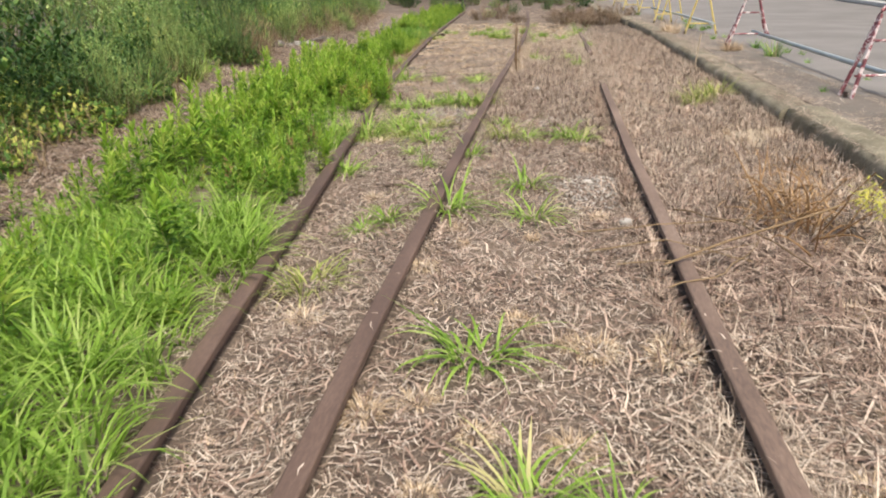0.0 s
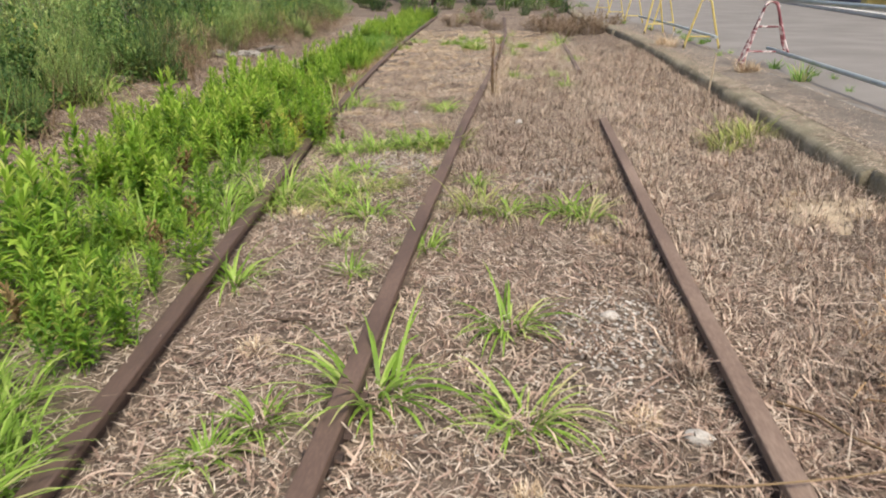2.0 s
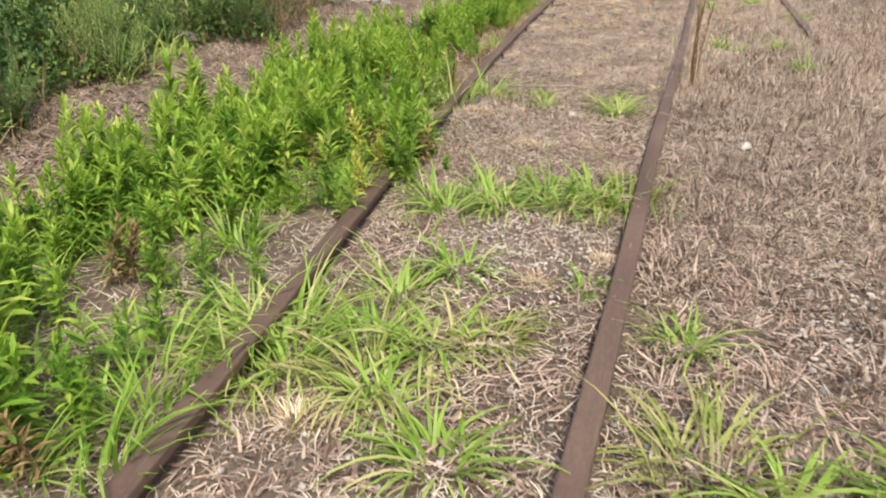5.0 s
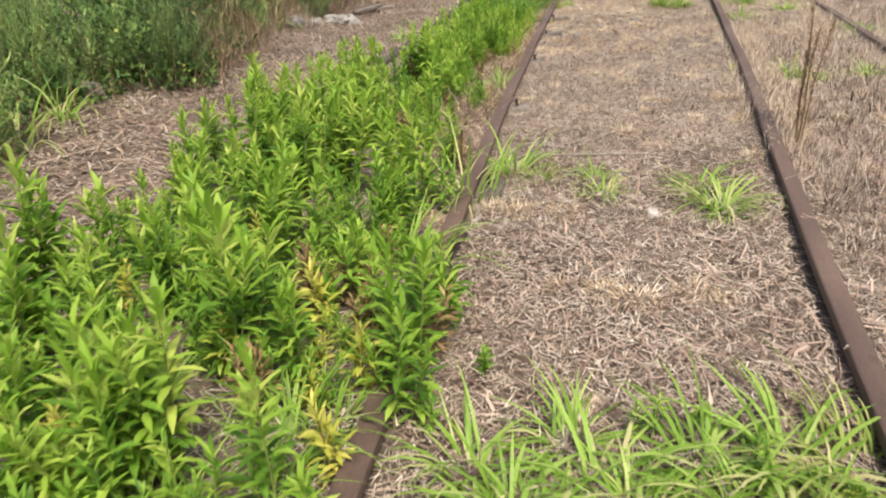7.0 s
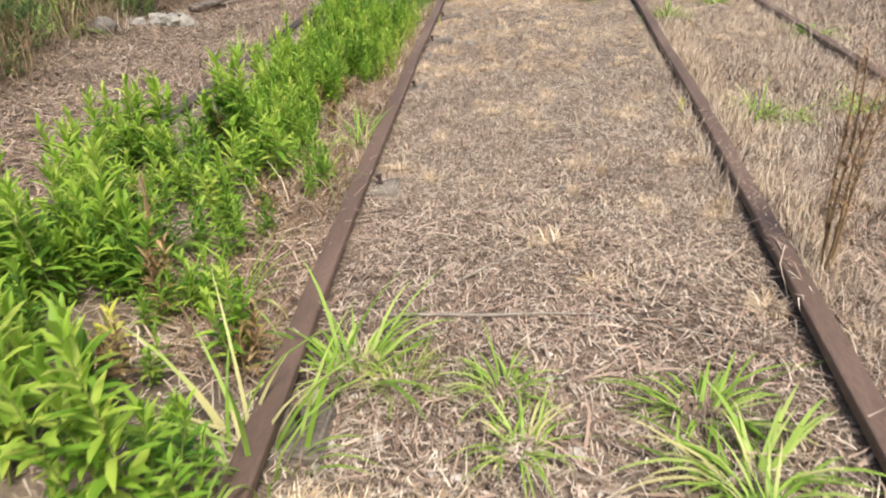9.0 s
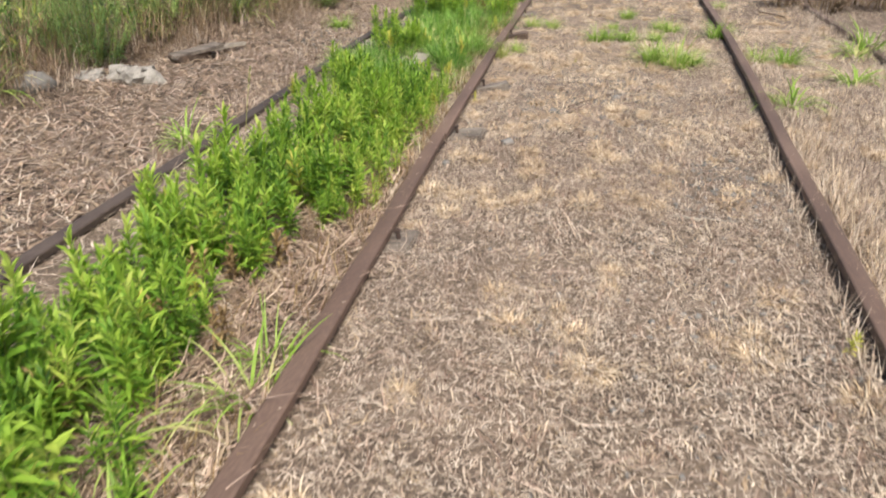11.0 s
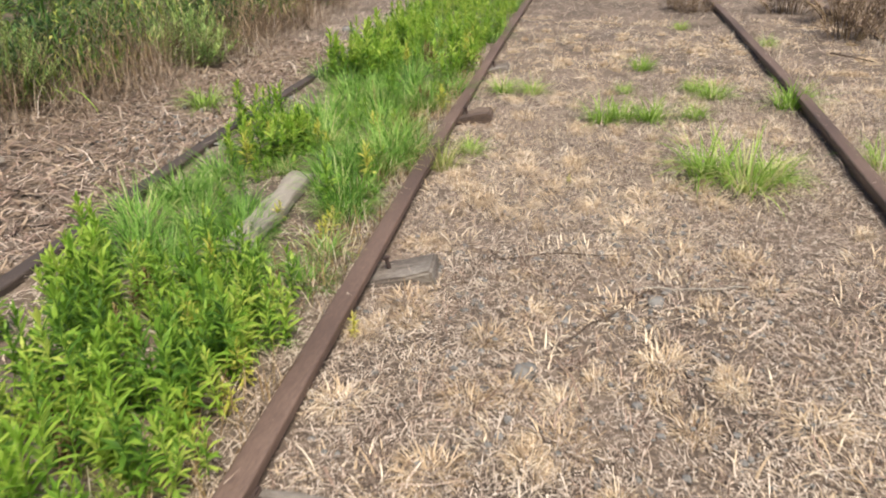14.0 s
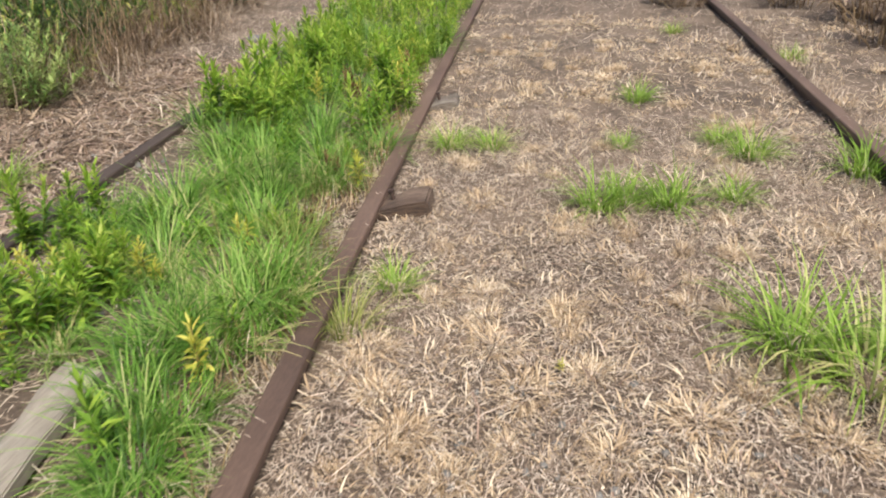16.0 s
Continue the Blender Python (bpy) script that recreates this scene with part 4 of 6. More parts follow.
for n, (x, y, s) in enumerate(TUFTS):
    ob = tagged(new("grass_tuft", faded_meshes[n % 2] if x > 1.9 or n % 7 == 3 and y < 9 else dense_meshes[n % 3] if y > 14.4 and x < 0.6 else tall_meshes[n % 3] if s > 1.16 else tuft_meshes[n % 6]), "yellowing grass tuft near the kerb" if x > 1.9 else "yellowish grass tuft arching out of dead thatch" if n % 7 == 3 and y < 9 else "green grass tuft arching out of dead thatch", "grass tuft", "green grass tufts")
    ob.matrix_basis = pose(x, y, float(ground_z(x, y)), 0, 0, rng.uniform(0, 360)) @ Matrix.Scale(s * (0.86 if 6.2 < y < 6.8 and x < 0.2 else 1), 4)

# ---- blond dry tufts ----
dry_meshes = [grid_mesh("dry_grass_tuft", *grass_variant(90 + s, 170, 0.066, 0.0036, 0.05, 1.05, 2.3, 4), BLOND) for s in range(6)]
spots = [(-1.58, 14.44), (-1.12, 14.45), (-1.76, 14.78), (-1.33, 14.65), (-1.17, 14.75), (-0.93, 14.59), (-1.6, 15.78), (-0.65, 14.56), (-1.63, 15.07), (-1.77, 14.67), (-1.42, 14.83), (-1.24, 13.54), (-0.87, 13.35), (-0.8, 13.08), (-0.52, 13.17), (-1.34, 13.09), (-1.11, 13.12), (-1.64, 13.56), (-1.36, 12.81), (-1.16, 12.88), (-1.65, 13.01), (-1.72, 13.99), (-0.98, 14.26), (-1.45, 12.19), (-0.84, 12.4), (-0.59, 12.3), (-1.58, 11.77), (-0.91, 11.8), (-0.64, 11.87), (-1.25, 12.38), (-1.1, 12.96), (-0.32, 11.94), (-1.29, 11.68), (-1.44, 11.76), (-1.18, 12.11), (-0.27, 1.83), (0.78, 1.65), (0.12, 1.16), (0.44, 1.12), (0.71, 1.08), (1.03, 1.61), (0.53, 1.79), (-1.17, 8.02), (-1.06, 7.99), (-0.89, 8.02)]
spots += [(-0.56, 8.98), (-0.7, 9.26), (-1.37, 7.8), (-1.47, 7.84), (-1.2, 7.25), (-1.09, 7.19), (-0.66, 7.35), (-0.57, 7.32), (-0.4, 7.4), (-0.23, 11.14), (-1.04, 10.75), (-0.79, 10.58), (-0.34, 10.74), (-0.9, 12.49), (-1.44, 11.55), (-0.74, 11.9)]
spots += [(2.0, 5.0), (2.1, 5.25), (1.95, 5.3), (2.2, 5.05), (2.05, 5.5), (.1, 8.75), (-.1, 8.9), (.12, 9.4), (-.09, 9.6), (.1, 9.9), (-.1, 10.1), (.1, 10.4), (-.1, 10.6)]
BIG = 61
while len(spots) < 330:
    y = rng.uniform(0.8, 19)
    x = rng.uniform(float(x_a(y)) + 0.08, float(x_c(y)) + (1.0 if y < 11 else -0.1))
    dens = 0.10 if y < 9.5 else 0.85
    if rng.uniform() < dens * (0.35 + 0.65 * patchy(x, y, 1.7, 2)) and abs(x - float(x_b(y))) > 0.07:
        spots.append((x, y))
for n, (x, y) in enumerate(spots):
    ob = tagged(new("dry_grass_tuft", dry_meshes[n % 6]), "blond dead grass tuft flattened on the ground", "dry tuft", "blond dry grass tufts")
    ob.matrix_basis = pose(x, y, float(ground_z(x, y)) + 0.006, 0, 0, rng.uniform(0, 360)) @ Matrix.Diagonal((*((rng.uniform(0.95, 1.3) if n < BIG else rng.uniform(0.5, 1.05)) * rng.uniform(0.8, 1.2, 2) * 0.95), rng.uniform(0.8, 1.15), 1))

dry_low = [grass_variant(100 + s, 56, 0.045, 0.0034, 0.045, 1.0, 2.2, 3) for s in range(5)]
for n, y0, y1, lo in ((900, 12.5, 20.0, 0.45), (1700, 9.0, 18.5, 0.30), (180, 0.8, 9.0, 0.5), (260, 10.0, 18.0, 0.42)):
    y = rng.uniform(y0, y1, n)
    x = x_a(y) + 0.06 + (x_c(y) + np.where(y < 11, 0.9, -0.1) - x_a(y)) * rng.uniform(0, 1, n)
    ok = (patchy(x, y, 1.5, 5) * 0.7 + rng.uniform(0, 0.5, n) > lo) & (np.abs(x - x_b(y)) > 0.07) & (np.abs(x - x_c(y)) > 0.08)
    if lo == 0.42:
        x = x_l(y) - 0.1 - 1.3 * rng.uniform(0, 1, n) ** 1.4
        ok = patchy(x, y, 1.5, 5) > 0.5
    x, y = x[ok], y[ok]
    v, q = stamp(dry_low, x, y, ground_z(x, y) - 0.002, rng.uniform(0, 6.28, len(x)), rng.uniform(0.6, 1.4, len(x)) * (1.5 if lo == 0.45 else 1), rng.integers(0, 5, len(x)))
    tagged(new("dry_grass_mat", grid_mesh("dry_grass_mat", v, q, BLOND)), "low blond dead grass spread over the track bed", "dry grass", kind="stuff")

# ---- straw litter, stubble and grit ----
GRAVEL = ((0.85, 3.65, 0.36), (-0.35, 6.1, 0.42), (-0.9, 13.5, 0.35), (-0.3, 12.2, 0.3), (0.7, 5.9, 0.25), (-0.5, 9.9, 0.3), (2.06, 5.2, 0.32))
def litter(name, n, x0f, x1f, y0, y1, length, width, label, rise=0.16, skip=True, keep=0.0, seg=2, material=None):
    y = rng.uniform(y0, y1, n)
    x = x0f(y) + (x1f(y) - x0f(y)) * rng.uniform(0, 1, n)
    ok = np.ones(n, bool)
    if skip:
        for f in (x_a, x_b, x_l):
            ok &= (np.abs(x - f(y)) > 0.037) | (rng.uniform(0, 1, n) < np.where((f is x_b) & (y > 8.8) & (y < 10.7), 0.12, 0.008))
        ok &= (np.abs(x - x_c(y)) > 0.037) | ((y > 7.6) & (y < 11.0)) | (rng.uniform(0, 1, n) < 0.01)
    for cx, cy, rad in GRAVEL:
        ok &= (np.hypot(x - cx, (y - cy) / 1.4) > rad * 0.8) | (rng.uniform(0, 1, n) < 0.5)
    if keep:
        ok &= patchy(x, y, 1.9, 1) * 0.7 + rng.uniform(0, 1, n) * 0.5 > keep
    x, y = x[ok], y[ok]
    m = len(x)
    on_rail = np.zeros(m)
    for f, top in ((x_a, A_TOP), (x_b, B_TOP), (x_c, B_TOP)):
        bare = (y > 7.75) & (y < 11.25) | (y < 1.1) if f is x_c else y < -90
        on_rail = np.where((np.abs(x - f(y)) < 0.036) & ~bare, top + 0.004, on_rail)
    z = np.where(on_rail != 0, on_rail, ground_z(x, y) + rng.uniform(0.0, 0.02, m))
    az = rng.uniform(0, 2 * np.pi, m)
    v, q = blades(np.stack([x, y, z], 1), az, rng.uniform(*length, m), rng.uniform(*width, m), rng.normal(rise, 0.2, m), rng.uniform(0.1, 1.0, m), seg, curl=0.7)
    stuff(name, v, q, material or STRAW, label, "dead grass")


near_hi = lambda y: x_kerb(y) - 0.02
litter("straw_litter", 1500, lambda y: x_c(y) - 0.16, lambda y: x_c(y) + 0.14, 0.6, 1.25, (0.05, 0.16), (0.0022, 0.0045), "straw heaped over the end of a rail", 0.45)
litter("straw_litter", 82000, lambda y: x_a(y) - 0.12, near_hi, 6.2, 9.0, (0.025, 0.085), (0.0024, 0.0052), "matted pale dead grass litter", seg=1)
litter("straw_litter", 62000, lambda y: x_a(y) - 0.12, near_hi, 0.4, 6.2, (0.022, 0.085), (0.002, 0.0048), "matted grey-brown dead grass litter")
litter("straw_litter", 330000, lambda y: x_a(y) - 0.12, lambda y: x_c(y) + 0.25, 9.0, 17.0, (0.012, 0.040), (0.0019, 0.0040), "matted pale dead grass litter", seg=1)
litter("straw_litter", 12000, lambda y: x_a(y) + 0.05, lambda y: x_b(y), 9.0, 16.5, (0.05, 0.12), (0.0024, 0.0045), "loose curled dead grass")
litter("straw_litter", 30000, lambda y: x_c(y) + 0.25, near_hi, 9.0, 20.0, (0.04, 0.14), (0.004, 0.007), "dead grass litter along the kerb", seg=1)
litter("straw_litter", 32000, lambda y: x_a(y) - 0.1, lambda y: x_c(y) + 0.2, 17.0, 30.0, (0.05, 0.16), (0.005, 0.009), "far matted dead grass", seg=1)
litter("straw_litter", 52000, lambda y: x_shrub(y) - 0.1, lambda y: x_l(y) + 0.1, 1.0, 26.0, (0.04, 0.17), (0.003, 0.006), "dead stalks and straw beside the track", seg=1)
litter("straw_litter", 42000, x_l, x_a, 1.0, 18.0, (0.035, 0.12), (0.0026, 0.0052), "dead grass under the weeds", seg=1)
litter("long_straw", 2600, lambda y: x_a(y) + 0.05, near_hi, 0.6, 12.0, (0.14, 0.34), (0.0022, 0.0042), "long loose straw stalks", 0.05)
litter("dead_stalk_litter", 22000, lambda y: x_a(y) + 0.05, near_hi, 0.4, 9.5, (0.05, 0.19), (0.0035, 0.0085), "reddish dead stalks lying over straw", 0.04, material=STALK)
litter("dead_stalk_litter", 3000, lambda y: x_a(y) + 0.05, lambda y: x_c(y) + 0.5, 9.0, 17.0, (0.05, 0.2), (0.003, 0.006), "dark dead stalks in pale straw", 0.04, material=STALK)
litter("dead_stalk_litter", 3800, lambda y: x_a(y) - 0.42, lambda y: x_a(y) - 0.04, 8.4, 12.2, (0.07, 0.24), (0.003, 0.007), "long dead stalks between rail and weeds", 0.2, material=STALK)
litter("dead_stalk_litter", 2600, lambda y: x_a(y) - 0.42, lambda y: x_a(y) - 0.04, 8.4, 12.2, (0.06, 0.2), (0.003, 0.007), "brown dead stalks between rail and weeds", 0.3, material=THICKET)
litter("dead_stalk_litter", 15000, lambda y: x_shrub(y) - 0.1, x_l, 1.0, 18.0, (0.05, 0.2), (0.005, 0.010), "reddish dead stalks beside the track", 0.06, material=STALK)
litter("leaf_litter", 24000, lambda y: x_shrub(y) - 0.1, x_l, 1.0, 18.0, (0.03, 0.13), (0.008, 0.017), "curled pale dead leaves beside the track", 0.15, material=THICKET)
litter("long_straw", 1800, lambda y: x_shrub(y) - 0.1, x_l, 1.5, 18.0, (0.15, 0.45), (0.004, 0.009), "long loose stalks beside the track", 0.05)



n = 30000
y = rng.uniform(1.0, 20.0, n)
x = x_kerb(y) + 0.03 + 0.8 * rng.uniform(0, 1, n) ** 1.25
ok = patchy(x, y, 2.4, 3) * 0.7 + 0.5 * rng.uniform(0, 1, n) > 0.45
x, y = x[ok], y[ok]
n = len(x)
stuff("verge_straw", *blades(np.stack([x, y, np.where(x < x_kerb(y) + 0.3, 0.126, np.where(x > x_kerb(y) + 0.76, 0.124, 0.112))], 1), rng.uniform(0, 6.28, n), rng.uniform(0.04, 0.14, n), rng.uniform(0.003, 0.006, n), rng.normal(0.12, 0.12, n), 0.4, 2), STRAW, "straw blown over the kerb and verge", "dead grass")


def stubble(n, x0f, x1f, y0, y1, keep, o, high=(0.025, 0.07)):
    y = rng.uniform(y0, y1, n)
    x = x0f(y) + (x1f(y) - x0f(y)) * rng.uniform(0, 1, n)
    ok = (patchy(x, y, 2.1, o) * 0.75 + 0.4 * rng.uniform(0, 1, n) > keep)
    for f in (x_a, x_b, x_c):
        ok &= np.abs(x - f(y)) > 0.045
    x, y = x[ok], y[ok]
    m = len(x)
    v, q = blades(np.stack([x, y, ground_z(x, y)], 1), rng.uniform(0, 6.28, m), rng.uniform(*high, m), rng.uniform(0.002, 0.0042, m), rng.uniform(0.7, 1.5, m), rng.uniform(0, 0.9, m), 2)
    stuff("dry_stubble", v, q, STRAW, "short upright dry stubble", "stubble")


stubble(26000, lambda y: x_a(y) + 0.03, near_hi, 0.6, 9.0, 0.62, 0.5)
stubble(15000, lambda y: x_a(y) + 0.03, lambda y: x_c(y) + 0.2, 9.0, 16.5, 0.5, 2.5, (0.02, 0.05))
litter("leaf_litter", 4500, lambda y: x_c(y) + 0.05, near_hi, 1.0, 13.0, (0.03, 0.10), (0.005, 0.012), "curled pinkish dead leaves near the kerb", 0.2, material=STALK)
litter("leaf_litter", 11000, lambda y: x_c(y) + 0.05, near_hi, 1.0, 13.0, (0.03, 0.08), (0.005, 0.011), "pale dead leaf scraps near the kerb", 0.25)
litter("leaf_litter", 8000, lambda y: x_a(y) + 0.05, lambda y: x_c(y) + 0.2, 2.0, 9.5, (0.03, 0.12), (0.005, 0.011), "brown scraps of dead stalk in straw", 0.12, keep=0.5, material=STALK)
litter("leaf_litter", 4000, lambda y: x_a(y) + 0.05, lambda y: x_c(y) + 0.2, 2.0, 18.0, (0.02, 0.07), (0.003, 0.006), "pale scraps of dead leaf in straw", 0.25, keep=0.55, material=BLOND)
stubble(8000, lambda y: x_c(y) + 0.06, near_hi, 5.5, 15.0, 0.56, 1.5, (0.05, 0.15))
stubble(5000, lambda y: x_c(y) + 0.06, near_hi, 1.5, 6.0, 0.5, 4.5, (0.05, 0.12))
stubble(12000, lambda y: x_b(y) + 0.04, x_c, 8.3, 14.0, 0.5, 0.2, (0.04, 0.12))


def fringe(n, f, lo, hi, y0, y1, label, high=0.13, material=None):
    y = rng.uniform(y0, y1, n)
    x = f(y) + rng.uniform(lo, hi, n)
    ok = patchy(x, y, 3.1, 4) + 0.35 * rng.uniform(0, 1, n) > 0.45
    x, y = x[ok], y[ok]
    m = len(x)
    v, q = blades(np.stack([x, y, ground_z(x, y)], 1), rng.uniform(0, 6.28, m), rng.uniform(0.05, high, m), rng.uniform(0.002, 0.004, m), rng.uniform(0.8, 1.5, m), rng.uniform(0.0, 1.2, m), 2)
    stuff("dry_fringe", v, q, material or STRAW, label, "dry grass")


fringe(2600, x_b, 0.04, 0.24, 8.6, 13.0, "upright dry grass fringe beside a rail")
fringe(1500, x_b, 0.04, 0.2, 8.9, 13.0, "straw grown up beside a rail head", 0.15, BLOND)
fringe(800, x_b, -0.09, -0.045, 9.2, 13.0, "dry grass leaning over a rail", 0.14)
fringe(1000, x_b, 0.045, 0.09, 9.2, 13.0, "dry grass leaning over a rail", 0.14)
fringe(1500, x_b, 0.03, 0.2, 13.0, 20.0, "dry grass beside a far rail", 0.15)
fringe(3500, x_c, -0.25, 0.12, 11.0, 19.0, "dry grass over a half buried rail", 0.16)
fringe(3000, x_c, -0.25, 0.2, 7.7, 11.2, "upright dry grass over the buried rail end")
fringe(5000, x_kerb, -0.3, -0.02, 2.0, 16.0, "dry grass fringe at the foot of the kerb")
fringe(3400, x_a, -0.3, -0.04, 8.4, 17.5, "withered straw along the edge of the weed strip", 0.15, WITHERED)
fringe(1200, x_a, -0.26, -0.04, 12.0, 17.5, "blond straw along the edge of the weed strip", 0.13, BLOND)
fringe(1500, x_l, -0.3, -0.05, 2.0, 16.0, "dry grass fringe beside the overgrown rail")


def clumps(n, x0f, x1f, y0, y1, material, label, high=(0.05, 0.12), keep=0.4, o=0.0):
    """Upright little clumps of dead stalks, joined."""
    kinds = [grass_variant(200 + k, 16, 1.0, 0.055, 0.28, 1.2, 1.3, 2) for k in range(5)]
    y = rng.uniform(y0, y1, n)
    x = x0f(y) + (x1f(y) - x0f(y)) * rng.uniform(0, 1, n)
    ok = patchy(x, y, 2.3, o) * 0.7 + 0.45 * rng.uniform(0, 1, n) > keep
    for f in (x_a, x_b):
        ok &= np.abs(x - f(y)) > 0.06
    ok &= (np.abs(x - x_c(y)) > 0.06) | ((y > 7.75) & (y < 11.2))
    x, y = x[ok], y[ok]
    m = len(x)
    stuff("dead_stalk_clumps", *stamp(kinds, x, y, ground_z(x, y) - 0.004, rng.uniform(0, 6.28, m), rng.uniform(*high, m), rng.integers(0, 5, m)), material, label, "dead grass")


clumps(1500, lambda y: x_c(y) + 0.06, near_hi, 2.0, 14.0, STALK, "upright brown clumps of dead stalks near the kerb", (0.05, 0.12), 0.42, 1.0)
clumps(900, lambda y: x_c(y) + 0.06, near_hi, 2.0, 16.0, STRAW, "pale upright clumps of dead grass near the kerb", (0.06, 0.14), 0.4, 3.0)
clumps(1100, x_b, lambda y: x_c(y) + 0.05, 4.5, 12.0, STRAW, "pale upright clumps of dead grass between rails", (0.05, 0.13), 0.4, 2.0)
clumps(700, x_b, lambda y: x_c(y) + 0.05, 3.0, 12.0, STALK, "brown clumps of dead stalks between rails", (0.04, 0.10), 0.4, 5.0)
clumps(1300, x_a, x_b, 6.5, 14.0, STALK, "low brown clumps of dead stalks between rails", (0.03, 0.07), 0.35, 4.0)
clumps(260, lambda y: x_c(y) - 0.14, lambda y: x_c(y) - 0.05, 1.6, 7.6, STALK, "brown dead stalks grown up beside a rail", (0.06, 0.11), 0.3, 2.2)
clumps(200, lambda y: x_c(y) - 0.14, lambda y: x_c(y) - 0.05, 1.6, 7.6, STRAW, "pale dead grass grown up beside a rail", (0.06, 0.10), 0.3, 3.2)


def grit(cx, cy, rad, n, size, material, label, name="gravel"):
    bm = bmesh.new()
    bmesh.ops.create_icosphere(bm, subdivisions=1, radius=1)
    pv = np.array([v.co for v in bm.verts]); pf = [[v.index for v in f.verts] for f in bm.faces]
    bm.free()
    a, d = rng.uniform(0, 6.28, n), rad * np.sqrt(rng.uniform(0, 1, n)) * rng.uniform(0.5, 1, n)
    verts, faces = [], []
    for k in range(n):
        s = rng.uniform(*size)
        x, y = cx + d[k] * math.cos(a[k]), cy + 1.4 * d[k] * math.sin(a[k])
        sc = np.array([s * rng.uniform(0.7, 1.3), s * rng.uniform(0.7, 1.3), s * rng.uniform(0.4, 0.8)])
        base = len(verts) * len(pv)
        verts.append(pv * sc * rng.uniform(0.8, 1.2, (len(pv), 1)) + (x, y, float(ground_z(x, y)) + s * 0.35 + 0.004))
        faces += [[i + base for i in f] for f in pf]
    me = bpy.data.meshes.new(name)
    me.from_pydata(np.concatenate(verts).tolist(), [], faces)
    me.materials.append(material)
    tagged(new(name, me), label, "gravel", kind="stuff")


grit(0.85, 3.65, 0.36, 560, (0.003, 0.009), WHITE_STONE, "pale chalky gravel spilled on the track bed")
grit(-0.35, 6.1, 0.42, 750, (0.003, 0.0085), WHITE_STONE, "pale gravel patch between the rails")
grit(0.1, 3.6, 1.3, 420, (0.0025, 0.007), WHITE_STONE, "tiny pale chips scattered in dead grass")
grit(0.2, 5.2, 0.5, 120, (0.004, 0.012), STONE, "scattered grey gravel")
grit(-0.9, 8.2, 0.6, 150, (0.004, 0.011), WHITE_STONE, "scattered pale gravel")
grit(-0.5, 5.0, 0.5, 120, (0.004, 0.011), WHITE_STONE, "scattered pale gravel")
grit(-0.3, 12.2, 0.4, 260, (0.004, 0.012), STONE, "grey gravel patch in stubble")
grit(0.7, 5.9, 0.35, 180, (0.004, 0.012), WHITE_STONE, "pale gravel patch")
grit(-1.0, 13.6, 0.9, 650, (0.004, 0.013), STONE, "scattered grey gravel in dead grass")
grit(-0.4, 11.0, 1.0, 260, (0.004, 0.012), STONE, "scattered grey gravel in stubble")
grit(-3.95, 9.35, 0.2, 60, (0.005, 0.014), WHITE_STONE, "pale chips beside a rotten board")
grit(-3.2, 15.2, 0.8, 260, (0.006, 0.018), STONE, "grey ballast stones beside the rail")

# ---- loose stones, boards, sticks ----
def stone(x, y, sx, sy, sz, material, label, seed, name="stone"):
    ob = part(name, lump_bm(sx, sy, sz, 0.35, seed), material, smooth=True)
    ob.matrix_basis = pose(x, y, float(ground_z(x, y)) - 0.004, 0, 0, seed * 47)
    return tagged(ob, label, "stone")


for n, (x, y, s) in enumerate(((-1.22, 13.24, .05), (-.88, 13.69, .042), (-.95, 13.58, .03), (-1.40, 13.44, .028), (-1.37, 12.5, .05), (-1.60, 12.13, .035))):
    stone(x, y, s * 0.78, s * 0.62, s * 0.5, STONE, "rounded grey stone lying in dead grass", n + 1)
for n, (x, y, s) in enumerate(((1.0, 3.02, .048), (.83, 3.77, .035), (.42, 7.66, .05), (-.54, 8.07, .04), (-.63, 8.25, .025), (.31, 8.6, .03))):
    stone(x, y, s, s * 0.7, s * 0.55, WHITE_STONE, "small white lump of rubble in straw", n + 11)
def rubble(x, y, sx, sy, sz, seed, label):
    bm = lump_bm(sx, sy, sz, 0.8, seed, 3)
    for v in bm.verts:
        v.co.z = min(v.co.z, sz * 0.8 + 0.02 * noise.noise(v.co * 20))
    ob = part("concrete_chunk", bm, RUBBLE)
    ob.matrix_basis = pose(x, y, float(ground_z(x, y)) - 0.035, 3, -4, seed * 31)
    tagged(ob, label, "rubble")


rubble(-4.05, 13.15, .17, .13, .14, 23, "pale broken concrete chunk below the shrubs")
rubble(-4.3, 13.05, .12, .09, .08, 27, "small concrete fragment in dry grass")
rubble(-3.85, 13.0, .07, .06, .04, 29, "small concrete fragment in dry grass")
stone(-3.75, 18.6, .07, .05, .035, STONE, "grey stone beside the overgrown rail", 24)
stone(-4.35, 12.6, .14, .1, .08, STONE, "grey stone at the foot of shrubs", 25)


def board(name, x, y, ln, wd, th, turn, label, material=WOOD, lift=0.0, seed=0, tilt=0.0):
    bm = box_bm(wd, ln, th, 0.004)
    bmesh.ops.subdivide_edges(bm, edges=[e for e in bm.edges if abs(e.verts[0].co.y - e.verts[1].co.y) > ln * 0.5], cuts=14)
    for v in bm.verts:
        v.co += Vector((0.014 * noise.noise(v.co * 6 + Vector((seed, 0, 0))), 0.05 * noise.noise(v.co * 30 + Vector((0, seed, 0))) * (abs(v.co.y) > ln * 0.45), 0.010 * noise.noise(v.co * 7 + Vector((0, 0, seed)))))
    ob = part(name, bm, material)
    ob.matrix_basis = pose(x, y, float(ground_z(x, y)) + lift, tilt, 0, turn)
    return tagged(ob, label, "board")


